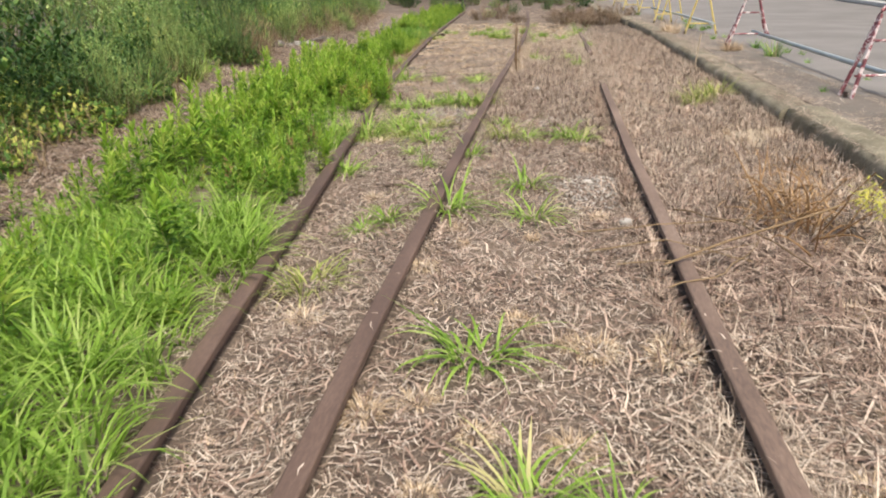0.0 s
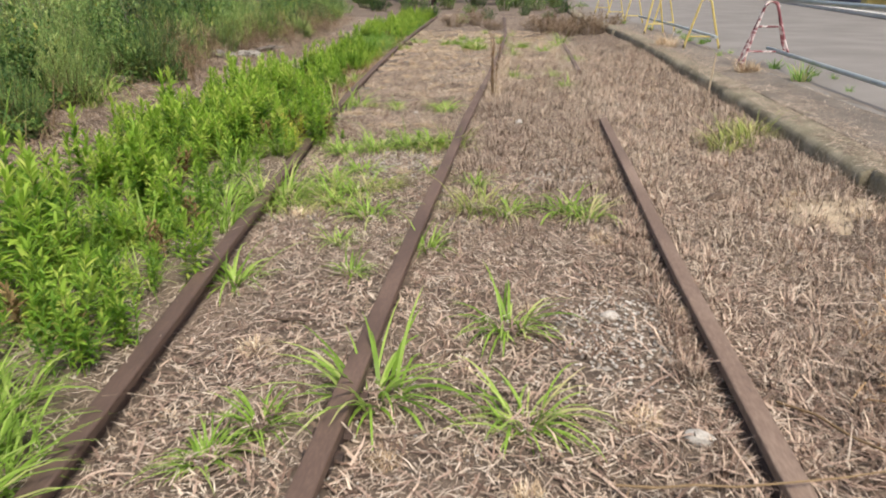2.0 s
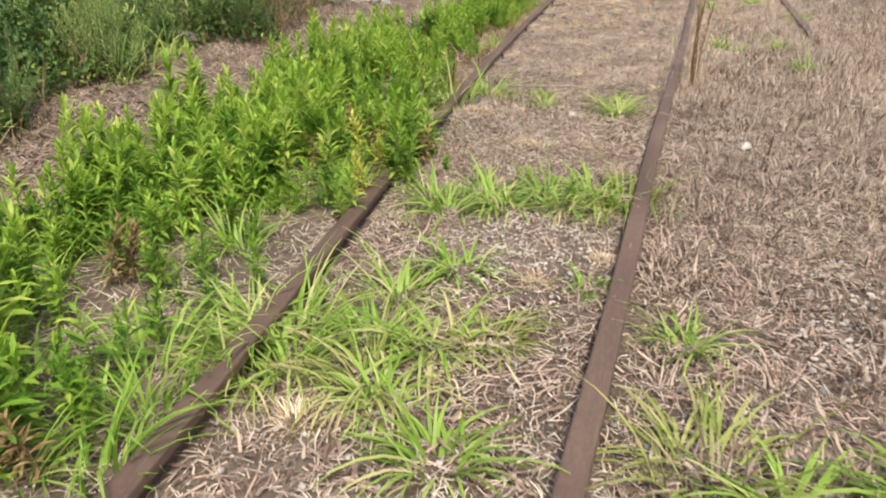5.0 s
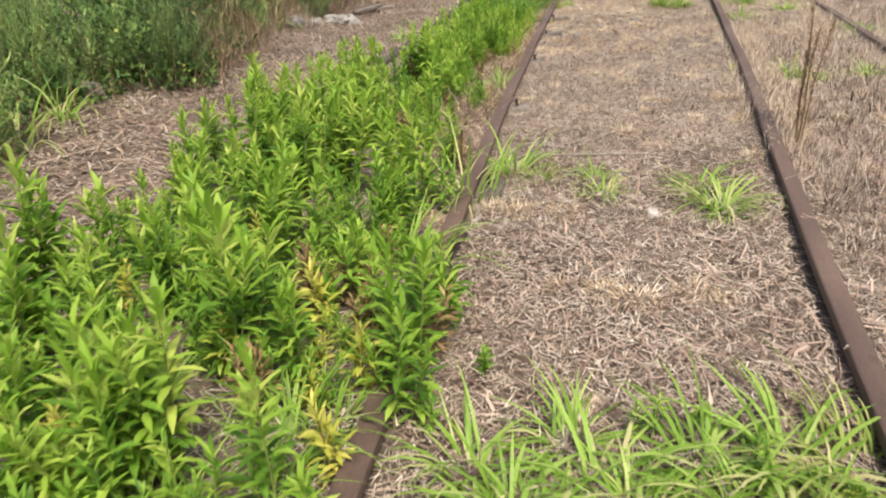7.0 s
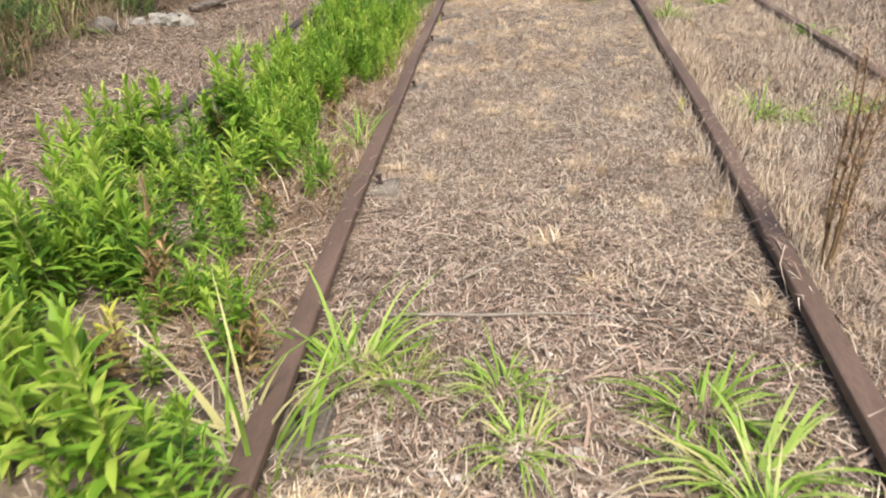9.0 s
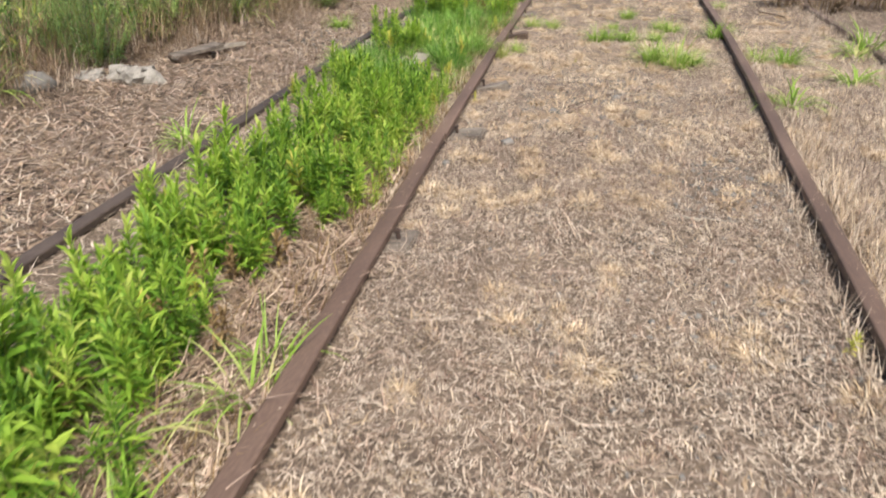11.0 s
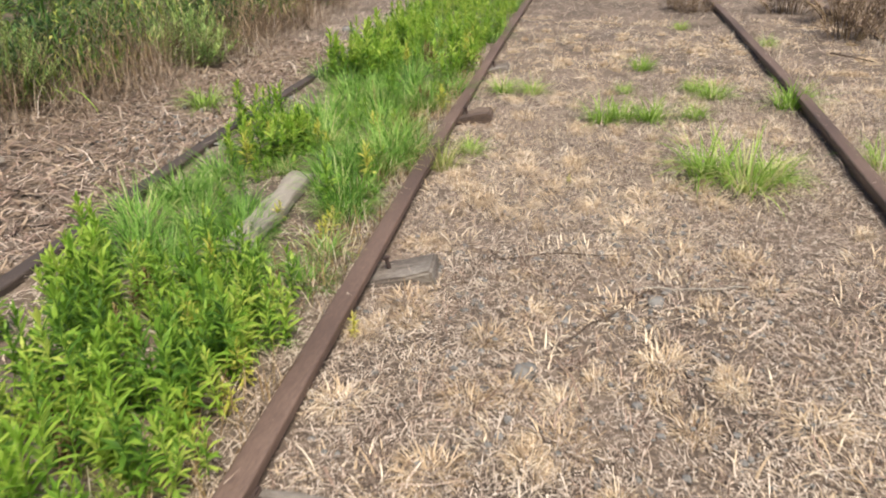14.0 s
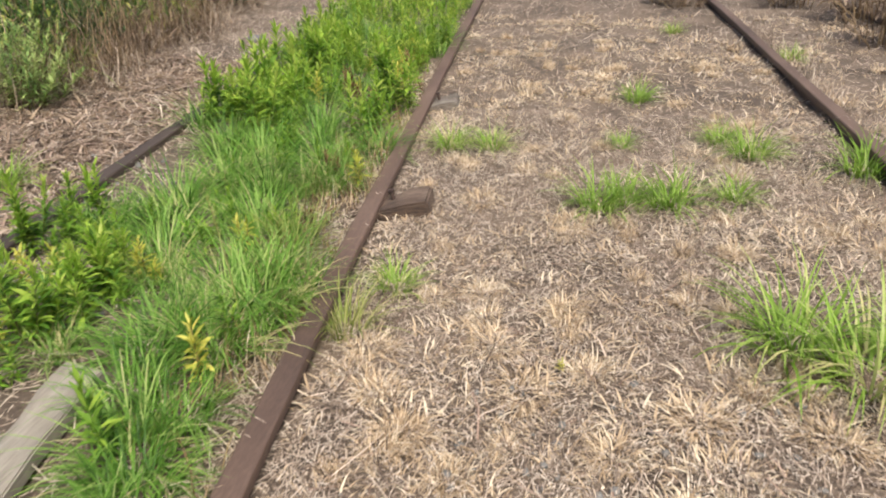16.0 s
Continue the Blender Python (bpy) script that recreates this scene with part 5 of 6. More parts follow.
board("wooden_plank", -2.365, 14.12, 0.80, 0.115, 0.04, 6, "weathered grey plank lying in green grass", WOOD, 0.012, 3)
board("broken_board", -4.0, 13.86, 0.42, 0.12, 0.028, -24, "splintered bleached board propped in dead grass", SLEEPER, 0.055, 5, 5)
board("broken_board", -4.03, 13.80, 0.28, 0.12, 0.07, -18, "dark rotten block under a splintered board", BARK, -0.01, 9, 0)
board("broken_board", -3.98, 14.16, 0.44, 0.05, 0.025, -34, "thin splintered slat lying in dead grass", WOOD, 0.03, 12, 4)
board("broken_board", -4.22, 9.25, 0.4, 0.11, 0.07, 65, "grey rotten board end under arching grass", SLEEPER, 0.03, 6, 0)


def stick(pts, r0, r1, material, label, name="stick"):
    p = np.array(pts, float)
    t = np.linspace(0, 1, 9)
    k = np.linspace(0, 1, len(p))
    q = np.stack([np.interp(t, k, p[:, c]) for c in range(3)], 1)
    q[1:-1] += rng.normal(0, 0.006, (7, 3)) * np.array([1, 1, 0.3])
    return tagged(new(name, grid_mesh(name, *tube(q, r0, r1, 6), material)), label, "stick")


def gpt(x, y, h=0.012): return (x, y, float(ground_z(x, y)) + h)


stick([gpt(-.42, 3.66), gpt(-.33, 3.63, .016), gpt(-.23, 3.62)], .009, .006, BARK, "short dark stick lying on straw")
stick([gpt(1.02, 8.70, .03), gpt(1.36, 8.66, .03)], .010, .007, WOOD, "pale bleached stick across the buried rail end")
stick([gpt(-1.18, 13.34), gpt(-1.02, 13.56, .02), gpt(-.88, 13.78)], .0032, .002, BARK, "thin dark twig lying on dead grass")
stick([gpt(-1.42, 13.88), gpt(-1.2, 13.95, .02), gpt(-.95, 13.99)], .003, .002, BARK, "thin dark twig lying on dead grass")
stick([gpt(-.95, 13.75), gpt(-.6, 13.82, .015)], .004, .003, WOOD, "thin pale twig lying on dead grass")
stick([gpt(-.55, 11.75), gpt(-.3, 11.72, .015)], .006, .004, WOOD, "pale twig lying on dead grass")
stick([gpt(-1.0, 8.95), gpt(-.78, 9.2, .015)], .005, .003, WOOD, "pale twig lying on dead grass")
stick([gpt(-1.15, 8.75), gpt(-.6, 8.78, .02), gpt(-.15, 8.7)], .005, .003, WOOD, "long pale twig lying on dead grass")
stick([gpt(.55, 18.05, .02), gpt(.42, 17.8, .06), gpt(.7, 17.7, .02)], .008, .005, BARK, "forked dark branch lying in dry grass")
tagged(new("stake", grid_mesh("stake", *tube([(2.335, 9.25, -.08), (2.345, 9.25, .08), (2.36, 9.26, .24), (2.375, 9.27, .40)], .011, .008, 6), PALE_WOOD)), "thin pale stake standing at the kerb", "stake")
rr, aa = np.meshgrid(np.linspace(0, 1, 7), np.linspace(0, 2 * np.pi, 25)[:-1], indexing="ij")
edge = 1 + 0.22 * np.sin(3 * aa + 1) + 0.12 * np.sin(7 * aa)
sx, sy = 2.06 + 0.27 * rr * edge * np.cos(aa), 5.2 + 0.34 * rr * edge * np.sin(aa)
sz = ground_z(sx, sy) + 0.025 * (1 - rr ** 2) - 0.004 + 0.004 * np.sin(sx * 40) * np.sin(sy * 33)
i, j = np.meshgrid(np.arange(6), np.arange(24), indexing="ij")
sand = new("sand_patch", grid_mesh("sand_patch", np.stack([sx, sy, sz], -1).reshape(-1, 3), np.stack([i * 24 + j, (i + 1) * 24 + j, (i + 1) * 24 + (j + 1) % 24, i * 24 + (j + 1) % 24], -1).reshape(-1, 4), SAND))
tagged(sand, "low patch of pale trodden sand near the kerb", "sand")
for n, (p, r0) in enumerate(((((.9, 2.32, -.03), (1.12, 2.3, .012), (1.5, 2.55, .01)), .004), (((1.06, 2.0, .012), (1.3, 2.2, .0), (1.55, 2.7, -.02)), .005), (((.75, 2.75, -.04), (1.1, 2.72, .02), (1.7, 2.9, .02)), .005), (((.8, 2.5, -.04), (1.12, 2.52, .016), (1.45, 2.4, -.02)), .005), (((1.25, 3.2, -.05), (1.5, 2.8, .01), (1.65, 2.3, .0)), .006))):
    stick(p, r0 * 0.7, r0 * 0.4, DEAD, "long dry stalk lying across a rusty rail")
bark = part("bark_piece", lump_bm(.11, .035, .03, .5, 4), BARK, smooth=True)
bark.matrix_basis = pose(1.59, 5.46, float(ground_z(1.59, 5.46)), 0, 0, 40)
tagged(bark, "dark rotten piece of bark on dead grass", "bark")
# ---- dry brush heap ----
brush = tagged(new("brush_heap"), "tangled heap of dry russet twigs on dead grass", "brush heap")
brush.location = (1.76, 3.15, float(ground_z(1.76, 3.15)))
brush.scale = (1.2, 1.25, 1.15)
for k in range(44):
    a = rng.uniform(0, 6.28)
    p0 = np.array([rng.normal(0.0, 0.07), rng.normal(-0.05, 0.16), rng.uniform(0, 0.04)])
    d = np.array([math.cos(a) * 0.15, math.sin(a) * 0.24, rng.uniform(-0.02, 0.20) if k % 5 else 0.26])
    mid = p0 + d * 0.5 + np.array([rng.normal(0, 0.05), rng.normal(0, 0.06), rng.uniform(0.04, 0.17)])
    t = np.linspace(0, 1, 6)[:, None]
    ob = new("twig", grid_mesh("twig", *tube((1 - t) ** 2 * p0 + 2 * t * (1 - t) * mid + t ** 2 * (p0 + d), rng.uniform(0.0028, 0.0058), 0.0016, 5), RUSSET)); ob.parent = brush
n = 460
b = np.stack([rng.normal(0.03, 0.09, n), rng.normal(-0.03, 0.2, n), rng.uniform(0.0, 0.24, n)], 1)
ob = new("dry_foliage", grid_mesh("dry_foliage", *blades(b, rng.uniform(0, 6.28, n), rng.uniform(0.04, 0.16, n), rng.uniform(0.002, 0.005, n), rng.uniform(-0.3, 1.1, n), 0.9, 3), RUSSET)); ob.parent = brush
ob = new("long_stalk", grid_mesh("long_stalk", *tube([(-0.57, -0.73, 0.075), (-0.35, -0.6, 0.12), (0.0, -0.42, 0.18), (0.2, -0.26, 0.2)], 0.0045, 0.0035, 6), DEAD)); ob.parent = brush
n = 160
b = np.array([0.2, -0.26, 0.2]) + np.stack([rng.normal(0.02, 0.03, n), rng.normal(0, 0.07, n), rng.normal(-0.01, 0.025, n)], 1)
ob = new("seed_head", grid_mesh("seed_head", *blades(b, rng.uniform(0, 6.28, n), 0.04, 0.007, rng.uniform(-0.5, 0.8, n), 0.4, 2, True), YELLOWED)); ob.parent = brush
tagged(ob, "yellowish dry seed head")
stuff("twig_scatter", *blades(np.stack([rng.normal(1.66, 0.3, 900), rng.normal(2.4, 0.6, 900), np.full(900, -0.05)], 1), rng.uniform(0, 6.28, 900), rng.uniform(0.12, 0.45, 900), rng.uniform(0.004, 0.008, 900), rng.uniform(0, 0.3, 900), 0.5, 3), STALK, "loose dry stalks round the brush heap", "dry stalks")

# ---- dead standing stalks ----
def stalks(x, y, high, n, label, spread=0.05, side=14):
    th = tagged(new("dead_weed"), label, "dead weed", "dead standing weeds")
    th.location = (x, y, float(ground_z(x, y)))
    lv = []
    for k in range(n):
        a, h = rng.uniform(0, 6.28), high * rng.uniform(0.7, 1.05)
        p = np.array([[spread * math.cos(a) * (0.3 + 1.5 * t) + 0.006 * math.sin(7 * t + k), spread * math.sin(a) * (0.3 + 1.5 * t), h * t] for t in np.linspace(0, 1, 7)])
        o = new("stalk", grid_mesh("stalk", *tube(p, 0.0058, 0.0018, 5), DEAD)); o.parent = th
        t = rng.uniform(0.2, 1, side)
        lv.append(np.stack([np.interp(t, np.linspace(0, 1, 7), p[:, c]) for c in range(3)], 1))
    b = np.concatenate(lv)
    m = len(b)
    o = new("dry_foliage", grid_mesh("dry_foliage", *blades(b, rng.uniform(0, 6.28, m), rng.uniform(0.02, 0.075, m), rng.uniform(0.002, 0.006, m), rng.uniform(0.2, 1.3, m), 0.7, 2, True), RUSSET)); o.parent = th
    return th


stalks(.12, 9.16, .66, 4, "tall brown dead weed standing beside a rail", .035, 130)
dead_pairs = [(grid_mesh("dead_bush_leaves", *a, THICKET), grid_mesh("dead_bush_stems", *b, DEAD)) for a, b in (shrub_variant(51, .46, .36, 1700, .07, .11, .5), shrub_variant(52, .42, .32, 1500, .065, .12, .5))]
for n, (x, y, s) in enumerate(((.80, 18.9, .9), (1.2, 18.6, 1.1), (1.62, 19.2, 1.2), (1.0, 19.8, 1.2), (1.9, 18.8, 1.0), (1.45, 20.4, 1.2), (.55, 20.6, 1.0), (-.42, 20.5, .6), (-.62, 20.8, .6), (-1.6, 21.9, 1.0), (-1.1, 22.6, 1.2), (2.2, 20.0, 1.2))):
    m = pose(x, y, float(ground_z(x, y)) - 0.01, 0, 0, n * 83) @ Matrix.Scale(s, 4)
    if n < 2:
        first[n] = plant_thing("dead_bush", "bushy grey-brown dead weed thicket over a rail", "dead bush", "dead bushes", *dead_pairs[n])
        first[n].matrix_basis = m
    else:
        copy_thing(first[n % 2], m)
stalks(-1.9, 8.9, .3, 5, "small withered brown weed", .05, 18)

# ---- shrub bank ----
SHRUBS = [plume_variant(s_, h_, w_, n_, 44, lf, sl) for s_, h_, w_, n_, lf, sl in ((1, .9, .5, 40, .09, .30), (2, 1.0, .42, 36, .085, .34), (3, .72, .55, 46, .09, .30), (4, .9, .58, 38, .12, .19), (5, .6, .5, 42, .075, .42))]
SHRUBS += [plume_variant(s_, h_, w_, 30, 26, lf, sl) for s_, h_, w_, lf, sl in ((6, 1.0, .5, .12, .2), (7, .8, .55, .115, .22))]
shrub_pairs = [(grid_mesh("shrub_leaves", *a, SHRUB), grid_mesh("shrub_stems", *b, STEM)) for a, b in SHRUBS]
shrub_first = {}
spots = []
for row, (off, step, big) in enumerate(((0.40, 0.50, 0.78), (0.95, 0.62, 0.95), (1.9, 0.9, 1.3), (3.0, 1.2, 1.5), (4.6, 1.8, 1.8), (6.8, 1.7, 2.3), (9.2, 2.4, 2.8))):
    y = 1.0 + row * 0.3
    while y < 30:
        if not ((row > 4 and y < 16) or (row == 4 and 9 < y < 16)):
            spots.append((float(x_shrub(y)) - off + rng.normal(0, 0.2), y, big * (rng.uniform(0.7, 1.1) if row < 2 else rng.uniform(0.5, 1.3)), row > 2 or y > 19))
        y += step * rng.uniform(0.8, 1.2) * (1.0 if y < 20 else 1.6)
for n, (x, y, s, far) in enumerate(spots):
    k = int(rng.integers(5, 7) if far else rng.integers(0, 5))
    m = pose(x, y, float(ground_z(x, y)) - 0.02, rng.normal(0, 4), rng.normal(0, 4), rng.uniform(0, 360)) @ Matrix.Scale(s, 4)
    if k not in shrub_first:
        shrub_first[k] = plant_thing("shrub", "dense grey-green leafy shrub on a weedy bank", "shrub", "bank shrubs", *shrub_pairs[k])
        shrub_first[k].matrix_basis = m
    else:
        copy_thing(shrub_first[k], m)

for n in range(16):
    y = 11.8 + n * 0.62 + rng.normal(0, 0.15)
    x = float(x_shrub(y)) - 0.15 + rng.normal(0, 0.16)
    copy_thing(first[n % 2], pose(x, y, float(ground_z(x, y)) - 0.02, rng.normal(0, 8), rng.normal(0, 8), n * 71) @ Matrix.Scale(rng.uniform(0.45, 0.85), 4))

# Broad-leaved shrubs whose leaf colour paints the deep shadow inside the bank.
broad = [(grid_mesh("broad_leaves", *a, SHADED_CREEPER), grid_mesh("broad_stems", *b, STEM)) for a, b in (plume_variant(91, .8, .5, 40, 34, .075, .55, .06), plume_variant(92, .65, .45, 36, 34, .07, .6, .06))]
for n, (x, y, s) in enumerate(((-3.5, 3.2, 1.0), (-3.75, 3.9, 1.2), (-4.2, 4.5, 1.4), (-3.85, 5.0, 1.0), (-4.5, 5.4, 1.4), (-4.05, 5.9, .9), (-4.9, 6.2, 1.5), (-3.4, 2.3, 1.0), (-4.1, 2.9, 1.3), (-4.35, 7.1, .9), (-4.55, 8.3, 1.0), (-4.3, 7.7, .8), (-4.75, 10.3, .9), (-3.45, 4.4, .7), (-3.65, 5.5, .7))):
    th = plant_thing("shrub", "broad-leaved shrub on the weedy bank, deep shade painted into its leaves", "shrub", "bank shrubs", *broad[n % 2])
    th.matrix_basis = pose(x, y, float(ground_z(x, y)) - 0.02, 0, 0, n * 67) @ Matrix.Scale(s, 4)

feather = [plume_variant(81, .75, .42, 60, 60, .06, .15), plume_variant(82, .65, .36, 54, 60, .055, .15)]
feather = [(grid_mesh("feathery_leaves", *a, SHRUB), grid_mesh("feathery_stems", *b, STEM)) for a, b in feather]
for n, (x, y, s) in enumerate(((-3.98, 9.85, .85), (-4.3, 10.4, 1.0), (-3.85, 7.9, .9), (-3.55, 6.7, .8), (-4.75, 11.6, 1.1), (-4.6, 13.4, 1.0), (-3.3, 5.6, .8), (-4.65, 15.2, .95), (-4.5, 8.95, .9), (-4.3, 8.4, .85), (-4.8, 9.4, 1.0))):
    th = plant_thing("shrub", "rounded feathery grey-green shrub at the bank edge", "shrub", "bank shrubs", *feather[n % 2])
    th.matrix_basis = pose(x, y, float(ground_z(x, y)) - 0.02, 0, 0, n * 67) @ Matrix.Scale(s, 4)

# low creeper in front of the shrubs, brown dead stalks under them, arching grass
def bank(name, n, y0, y1, near, far, z0, z1, leaf, slim, material, label, rise=0.5):
    y = rng.uniform(y0, y1, n)
    u = rng.uniform(0, 1, n) ** 1.3
    x = x_shrub(y) + near - (near + far) * u + 0.12 * np.sin(y * 4.1)
    z = ground_z(x, y) + z0 + (z1 - z0) * rng.uniform(0, 1, n) * (0.25 + 0.75 * u)
    ln = leaf * rng.uniform(0.6, 1.4, n)
    v, q = blades(np.stack([x, y, z], 1), rng.uniform(0, 6.28, n), ln, ln * slim * rng.uniform(0.7, 1.2, n), rng.normal(rise, 0.4 if material in (CREEPER, SHADED_CREEPER) else 0.7, n), rng.uniform(-0.3, 1.6, n), 2, material in (CREEPER, SHADED_CREEPER))
    stuff(name, v, q, material, label, "creeper" if material in (CREEPER, SHADED_CREEPER) else "dead stalks")


bank("creeper", 6500, 1.0, 5.6, 0.1, 0.9, 0.01, 0.42, 0.055, 0.55, CREEPER, "yellow-green creeper leaves in front of shrubs")
# Darker leaves here put the bank's shadowed foot into the colour.
bank("creeper", 11000, 5.6, 12.0, 0.08, 0.8, 0.01, 0.5, 0.05, 0.5, SHADED_CREEPER, "green creeper leaves at the foot of shrubs")
bank("creeper", 3200, 13.0, 26.0, -0.15, 1.1, 0.15, 0.75, 0.05, 0.4, CREEPER, "green creeper among dead stalks")
bank("creeper", 9500, 11.5, 24.0, -0.05, 0.9, 0.05, 0.6, 0.11, 0.12, CREEPER, "grassy green foliage among dead stalks", 0.8)
bank("dead_stalks", 11000, 10.5, 24.0, 0.3, 0.9, 0.0, 0.34, 0.22, 0.013, THICKET, "brown dead stalks under the shrubs", 0.3)
bank("dead_stalks", 2200, 2.0, 10.5, 0.2, 0.6, 0.0, 0.15, 0.28, 0.018, DEAD, "brown dead stalks under the shrubs", 0.7)
bank("dry_bank_grass", 4200, 12.0, 22.0, 0.3, 0.6, 0.0, 0.12, 0.22, 0.016, STRAW, "pale dry grass at the foot of shrubs", 0.45)
bank("dead_undergrowth", 9000, 10.2, 21.0, 0.14, 0.22, 0.0, 0.62, 0.17, 0.022, DEAD, "tangled brown dead stems at the foot of the bank", 0.6)
bank("dead_undergrowth", 2600, 10.2, 21.0, 0.16, 0.2, 0.0, 0.45, 0.24, 0.014, THICKET, "paler dead stems leaning out of the bank", 0.4)
arch = [grid_mesh("arching_grass", *grass_variant(120 + s, 30, 0.66, 0.015, 0.10, 1.15, 2.0), GRASS) for s in range(3)]
for n, (x, y, s) in enumerate(((-3.78, 8.25, .9), (-3.95, 8.75, .8), (-3.6, 7.8, .7), (-4.15, 10.1, .8), (-4.45, 12.3, .8), (-4.5, 15.4, .9), (-4.35, 17.0, .8), (-3.4, 6.3, .7))):
    ob = tagged(new("arching_grass", arch[n % 3]), "long arching grass clump at the shrub edge", "grass clump", "arching grass clumps")
    ob.matrix_basis = pose(x, y, float(ground_z(x, y)), 0, 0, rng.uniform(0, 360)) @ Matrix.Scale(s, 4)

# ---- bushes where the track ends, trees beyond ----
for n, (x, y, s, k) in enumerate(((-2.9, 26.5, .9, 2), (-.7, 33, 1.1, 1), (.6, 33.5, 1.3, 3), (-4.2, 30, 1.0, 0), (-1.9, 31, .9, 4), (1.6, 30, 1.0, 2), (-6.5, 34, 1.6, 3), (-9, 37, 1.9, 1), (-12, 38, 2.1, 0), (-3.2, 34.5, 1.7, 1), (-4.8, 35.5, 1.9, 3), (-2.0, 36, 1.8, 0), (-.2, 37, 1.9, 2), (1.4, 36.5, 1.7, 1), (-7.6, 38, 2.2, 4), (-10.4, 41, 2.4, 3), (2.4, 33, 1.0, 4), (-5.6, 31.5, 1.2, 2), (-3.4, 29, .8, 4), (1.0, 26.5, .7, 4), (-1.5, 23.5, .55, 2), (-.9, 25.2, .6, 3), (.2, 28.5, .8, 0))):
    copy_thing(shrub_first[k], pose(x, y, -0.1, 0, 0, n * 77) @ Matrix.Scale(s, 4))


def tree(x, y, high, seed):
    th = tagged(new("tree"), "dark leafy tree behind the weedy bank", "tree", "background trees")
    th.location = (x, y, -0.1)
    r = np.random.default_rng(seed)
    limbs = [tube([(0, 0, 0), (0.05, 0, high * 0.3), (0.1, 0.1, high * 0.62)], 0.14, 0.06, 8)]
    pts = []
    for k in range(12):
        a, z = r.uniform(0, 6.28), high * r.uniform(0.12, 0.6)
        ln = high * r.uniform(0.22, 0.4)
        e = np.array([math.cos(a) * ln, math.sin(a) * ln, z + ln * r.uniform(0.0, 0.5)])
        limbs.append(tube([(0.05, 0, z), (e * 0.5 + np.array([0, 0, z * 0.5])), e], 0.04, 0.012, 6))
        m = 260
        t = r.uniform(0.35, 1.1, m)[:, None]
        pts.append(np.array([0.05, 0, z]) * (1 - t) + e * t + r.normal(0, high * 0.06, (m, 3)))
    b = np.concatenate(pts)
    n = len(b)
    ln = r.uniform(0.12, 0.26, n)
    for nm, g, mt in (("trunk", join(*limbs), BARK), ("crown", blades(b, r.uniform(0, 6.28, n), ln, ln * 0.5, r.normal(0.1, 0.5, n), 0.6, 2, True), SHRUB)):
        o = new(nm, grid_mesh(nm, *g, mt)); o.parent = th


# The small low trees are added to fill the dark shade below the tree line.
for n, (x, y, h) in enumerate(((-10.5, 24, 5.0), (-12.5, 30, 6.0), (-9.5, 33, 5.0), (-14, 20, 5.5), (-16, 38, 6.5), (-6.5, 44, 5.5), (-11, 48, 6.0), (-2.0, 52, 6.0), (3.5, 50, 5.5), (-4.5, 40, 3.4), (-7.5, 39, 3.6), (-1.2, 42, 3.4), (-10, 36.5, 3.8), (1.5, 43, 3.4), (-3, 46, 4.0))):
    tree(x, y, h, n)

# ---- verge plants ----
verge_tuft = [grid_mesh("verge_weed", *grass_variant(140 + s, 40, 0.16, 0.008, 0.05, 1.35, 0.9), FINE) for s in range(3)]
for n, (x, y, s) in enumerate(((3.3, 9.45, 1.9), (3.34, 9.52, 1.5), (3.38, 10.6, 1.2), (3.6, 9.95, .9), (3.72, 9.7, .7), (3.3, 14.3, 1.4), (3.2, 14.9, 1.5), (3.5, 8.7, .6), (3.1, 12.2, .8), (3.35, 12.6, .7), (3.5, 14.8, .9), (3.2, 15.5, 1.0), (3.0, 18.0, 1.0), (2.95, 6.4, .5), (3.6, 7.2, .5), (3.4, 17.0, 1.0), (2.7, 20.5, 1.2))):
    ob = tagged(new("verge_weed", verge_tuft[n % 3]), "small green weed sprouting on the dirt verge", "weed", "verge weeds")
    ob.matrix_basis = pose(x, y, 0.105, 0, 0, n * 61) @ Matrix.Scale(s, 4)
clump = [grid_mesh("dry_grass_clump", *grass_variant(170 + k, 150, 0.26, 0.006, 0.10, 1.15, 1.7), BLOND) for k in range(2)]
for n, (x, y, s) in enumerate(((2.95, 10.3, 1.0), (3.08, 10.42, .8), (2.72, 14.2, 1.3), (2.62, 14.0, 1.0), (2.7, 13.7, .8))):
    ob = tagged(new("dry_grass_clump", clump[n % 2]), "bushy dry straw-coloured grass clump on the kerb", "dry clump", "dry clumps on the kerb")
    ob.matrix_basis = pose(x, y, 0.10, 0, 0, n * 40) @ Matrix.Scale(s, 4)
for n, (x, y, s) in enumerate(((-0.1, 10.81, .5), (-1.73, 13.32, .35), (-1.24, 14.74, .25), (-1.9, 13.0, .6), (-2.05, 14.0, .7), (-2.75, 14.9, .7), (-2.6, 13.6, .6))):
    copy_thing(first[("yellowing leafy weed among green weeds", n % 2)], pose(x, y, float(ground_z(x, y)), 0, 0, n * 50) @ Matrix.Scale(s, 4))
for n, (x, y, s) in enumerate(((-.3, 6.58, .5), (-.12, 6.55, .55), (-.52, 6.66, .45), (-.95, 6.85, .6), (-1.0, 6.6, .5), (-.4, 6.72, .4))):
    copy_thing(first[(WEED_LABEL, (5, 7)[n % 2])], pose(x, y, float(ground_z(x, y)), 0, 0, n * 50) @ Matrix.Scale(s, 4))

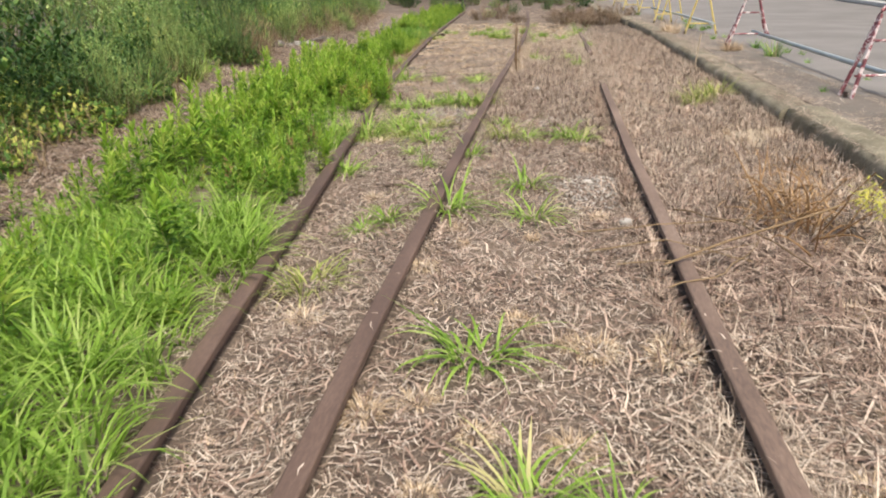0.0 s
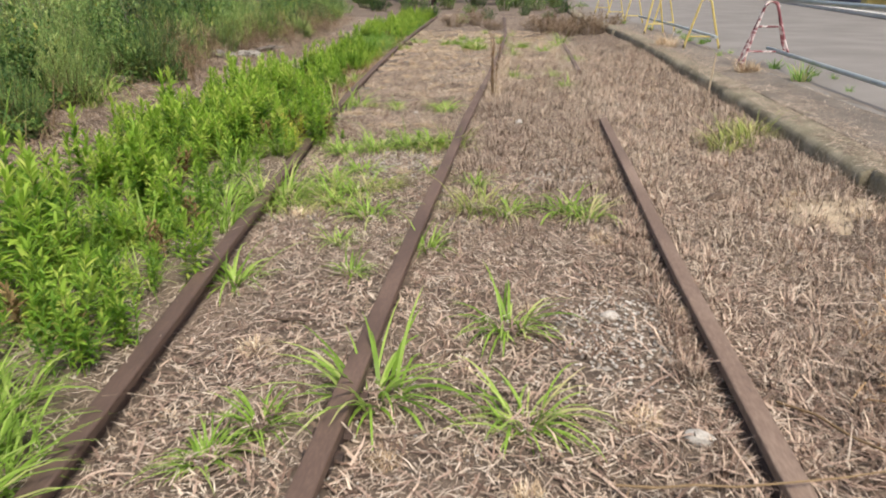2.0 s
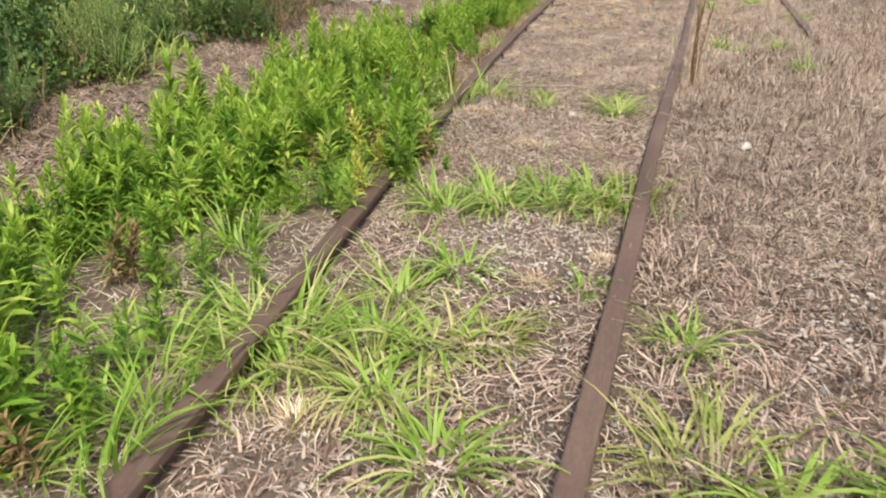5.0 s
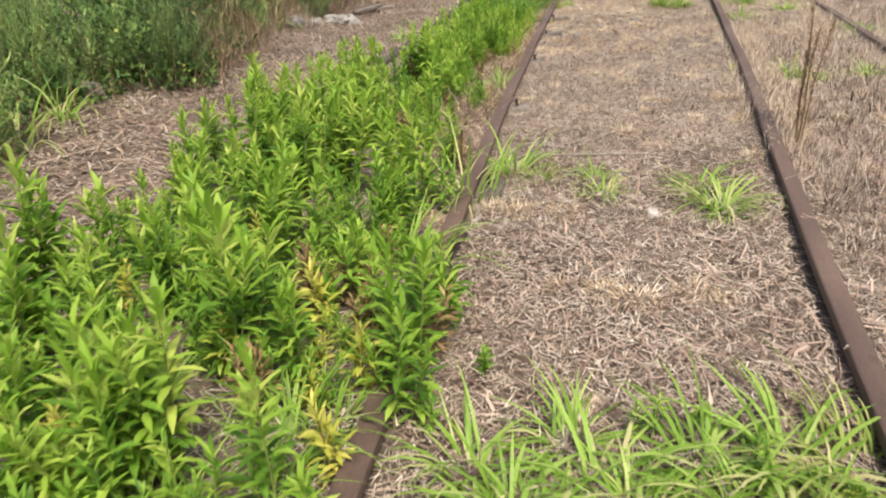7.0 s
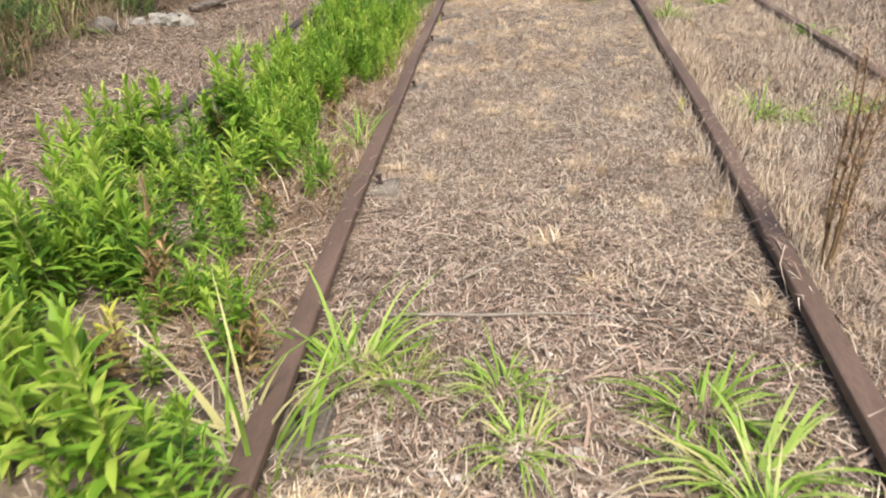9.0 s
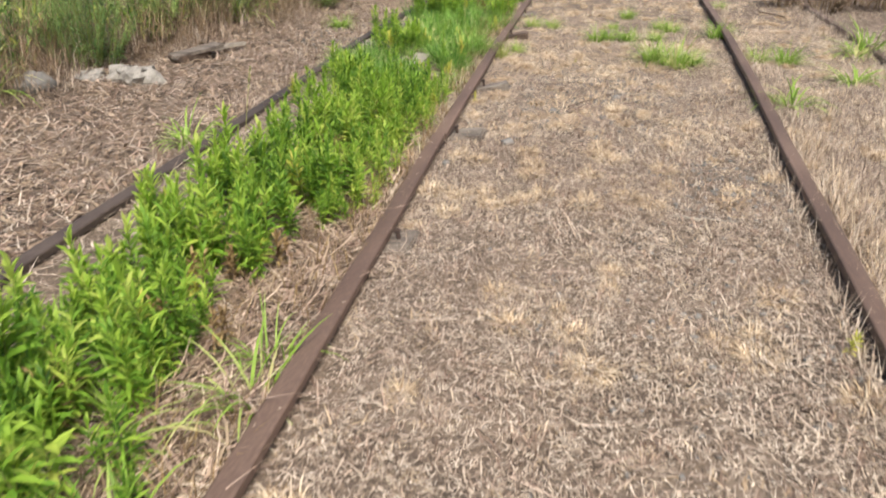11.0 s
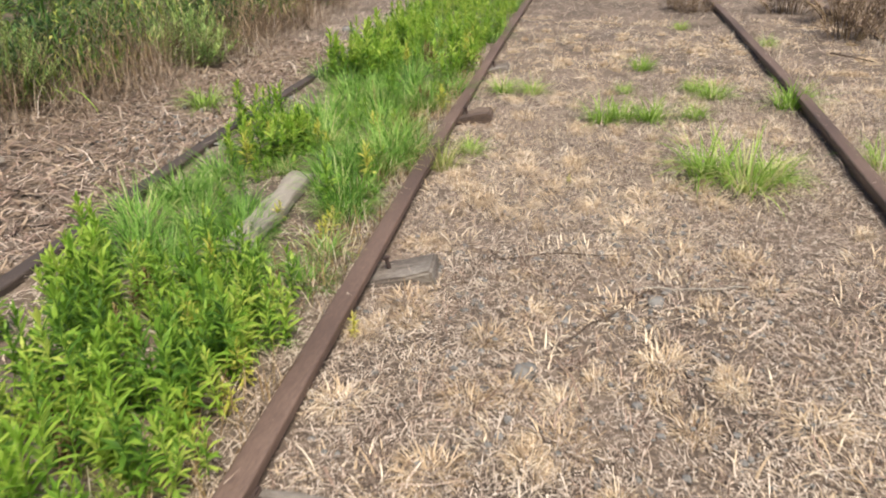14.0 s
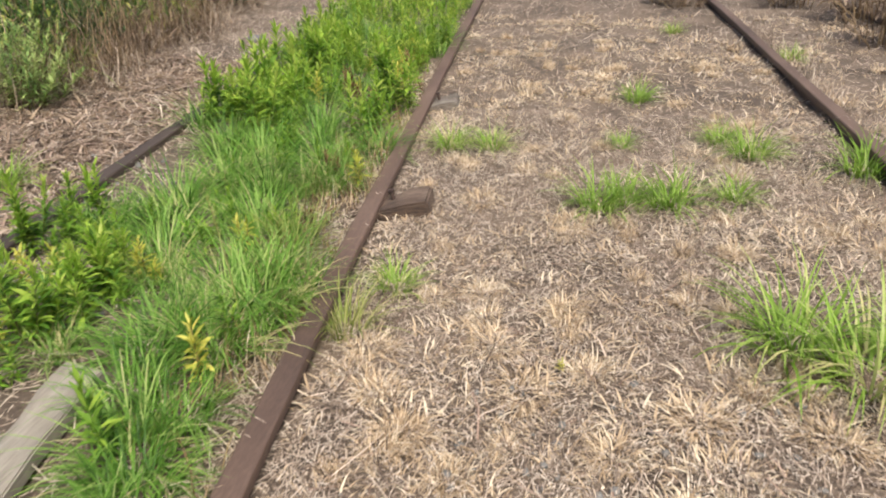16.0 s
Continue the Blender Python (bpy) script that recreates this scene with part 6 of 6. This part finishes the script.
# ---- tall thin grass culms in the weed strip ----
for n, (x, y, h) in enumerate(((-1.99, 8.00, 0.50), (-1.94, 8.06, 0.45), (-2.07, 8.63, 0.35), (-2.14, 14.82, 0.40), (-2.75, 12.29, 0.35))):
    z = float(ground_z(x, y))
    culm = tagged(new("grass_culm"), "tall thin pale grass culm among weeds", "grass culm", "tall grass culms")
    line_ = np.array([(x + 0.05 * t * math.sin(n * 2.0), y + 0.06 * t * t * math.cos(n * 1.3), z + h * t) for t in np.linspace(0, 1, 7)])
    for nm, geo_ in (("culm", tube(line_, 0.0022, 0.0012, 4)), ("seed_head", blades(line_[4] + (line_[6] - line_[4]) * rng.uniform(0, 1, 40)[:, None], rng.uniform(0, 6.28, 40), 0.022, 0.003, 1.1, 0.3, 2, True))):
        o = new(nm, grid_mesh(nm, *geo_, FADED)); o.parent = culm

# ---- pale tussocks and withered weeds of the strip ----
tussock = [grid_mesh("grass_tussock", *grass_variant(220 + k, 110, 0.24, 0.0045, 0.06, 1.25, 1.2, 4), FADED if k else FINE) for k in range(3)]
for n, (x, y, s) in enumerate(((-2.12, 11.72, .9), (-2.05, 11.8, .8), (-2.2, 11.65, .7), (-2.02, 13.35, .7), (-1.95, 12.6, .6), (-2.15, 10.0, .6), (-2.3, 8.2, .7), (-1.85, 14.85, .9), (-2.15, 15.3, .9))):
    ob = tagged(new("grass_tussock", tussock[n % 3]), "pale soft grass tussock among green weeds", "grass tussock", "pale grass tussocks")
    ob.matrix_basis = pose(x, y, float(ground_z(x, y)), 0, 0, n * 77) @ Matrix.Scale(s, 4)
for n, (x, y, s) in enumerate(((-1.98, 11.55, .9), (-1.9, 11.65, .8), (-1.86, 10.9, .8), (-1.8, 10.4, .7), (-1.98, 12.3, .7), (-1.4, 7.35, .8), (-1.25, 6.9, .7), (-1.75, 6.6, .8), (-1.1, 4.15, .9), (-1.18, 4.3, .7), (-2.1, 7.1, .7))):
    copy_thing(first[("withered brown weed among green weeds", n % 2)], pose(x, y, float(ground_z(x, y)), 4, -3, n * 50) @ Matrix.Scale(s, 4))
for n, (x, y, s) in enumerate(((-2.32, 15.22, .9), (-2.12, 14.54, .8), (-2.85, 14.87, .9), (-2.7, 14.55, .8), (-2.3, 14.05, .6), (-2.75, 12.9, .7), (-1.9, 12.9, .6), (-2.05, 6.9, .8), (-1.7, 7.0, .7), (-1.9, 7.4, .7), (-2.05, 13.9, .6), (-2.35, 11.0, .8), (-1.5, 3.6, .7))):
    copy_thing(first[("yellowing leafy weed among green weeds", n % 2)], pose(x, y, float(ground_z(x, y)), 3, -4, n * 50) @ Matrix.Scale(s, 4))
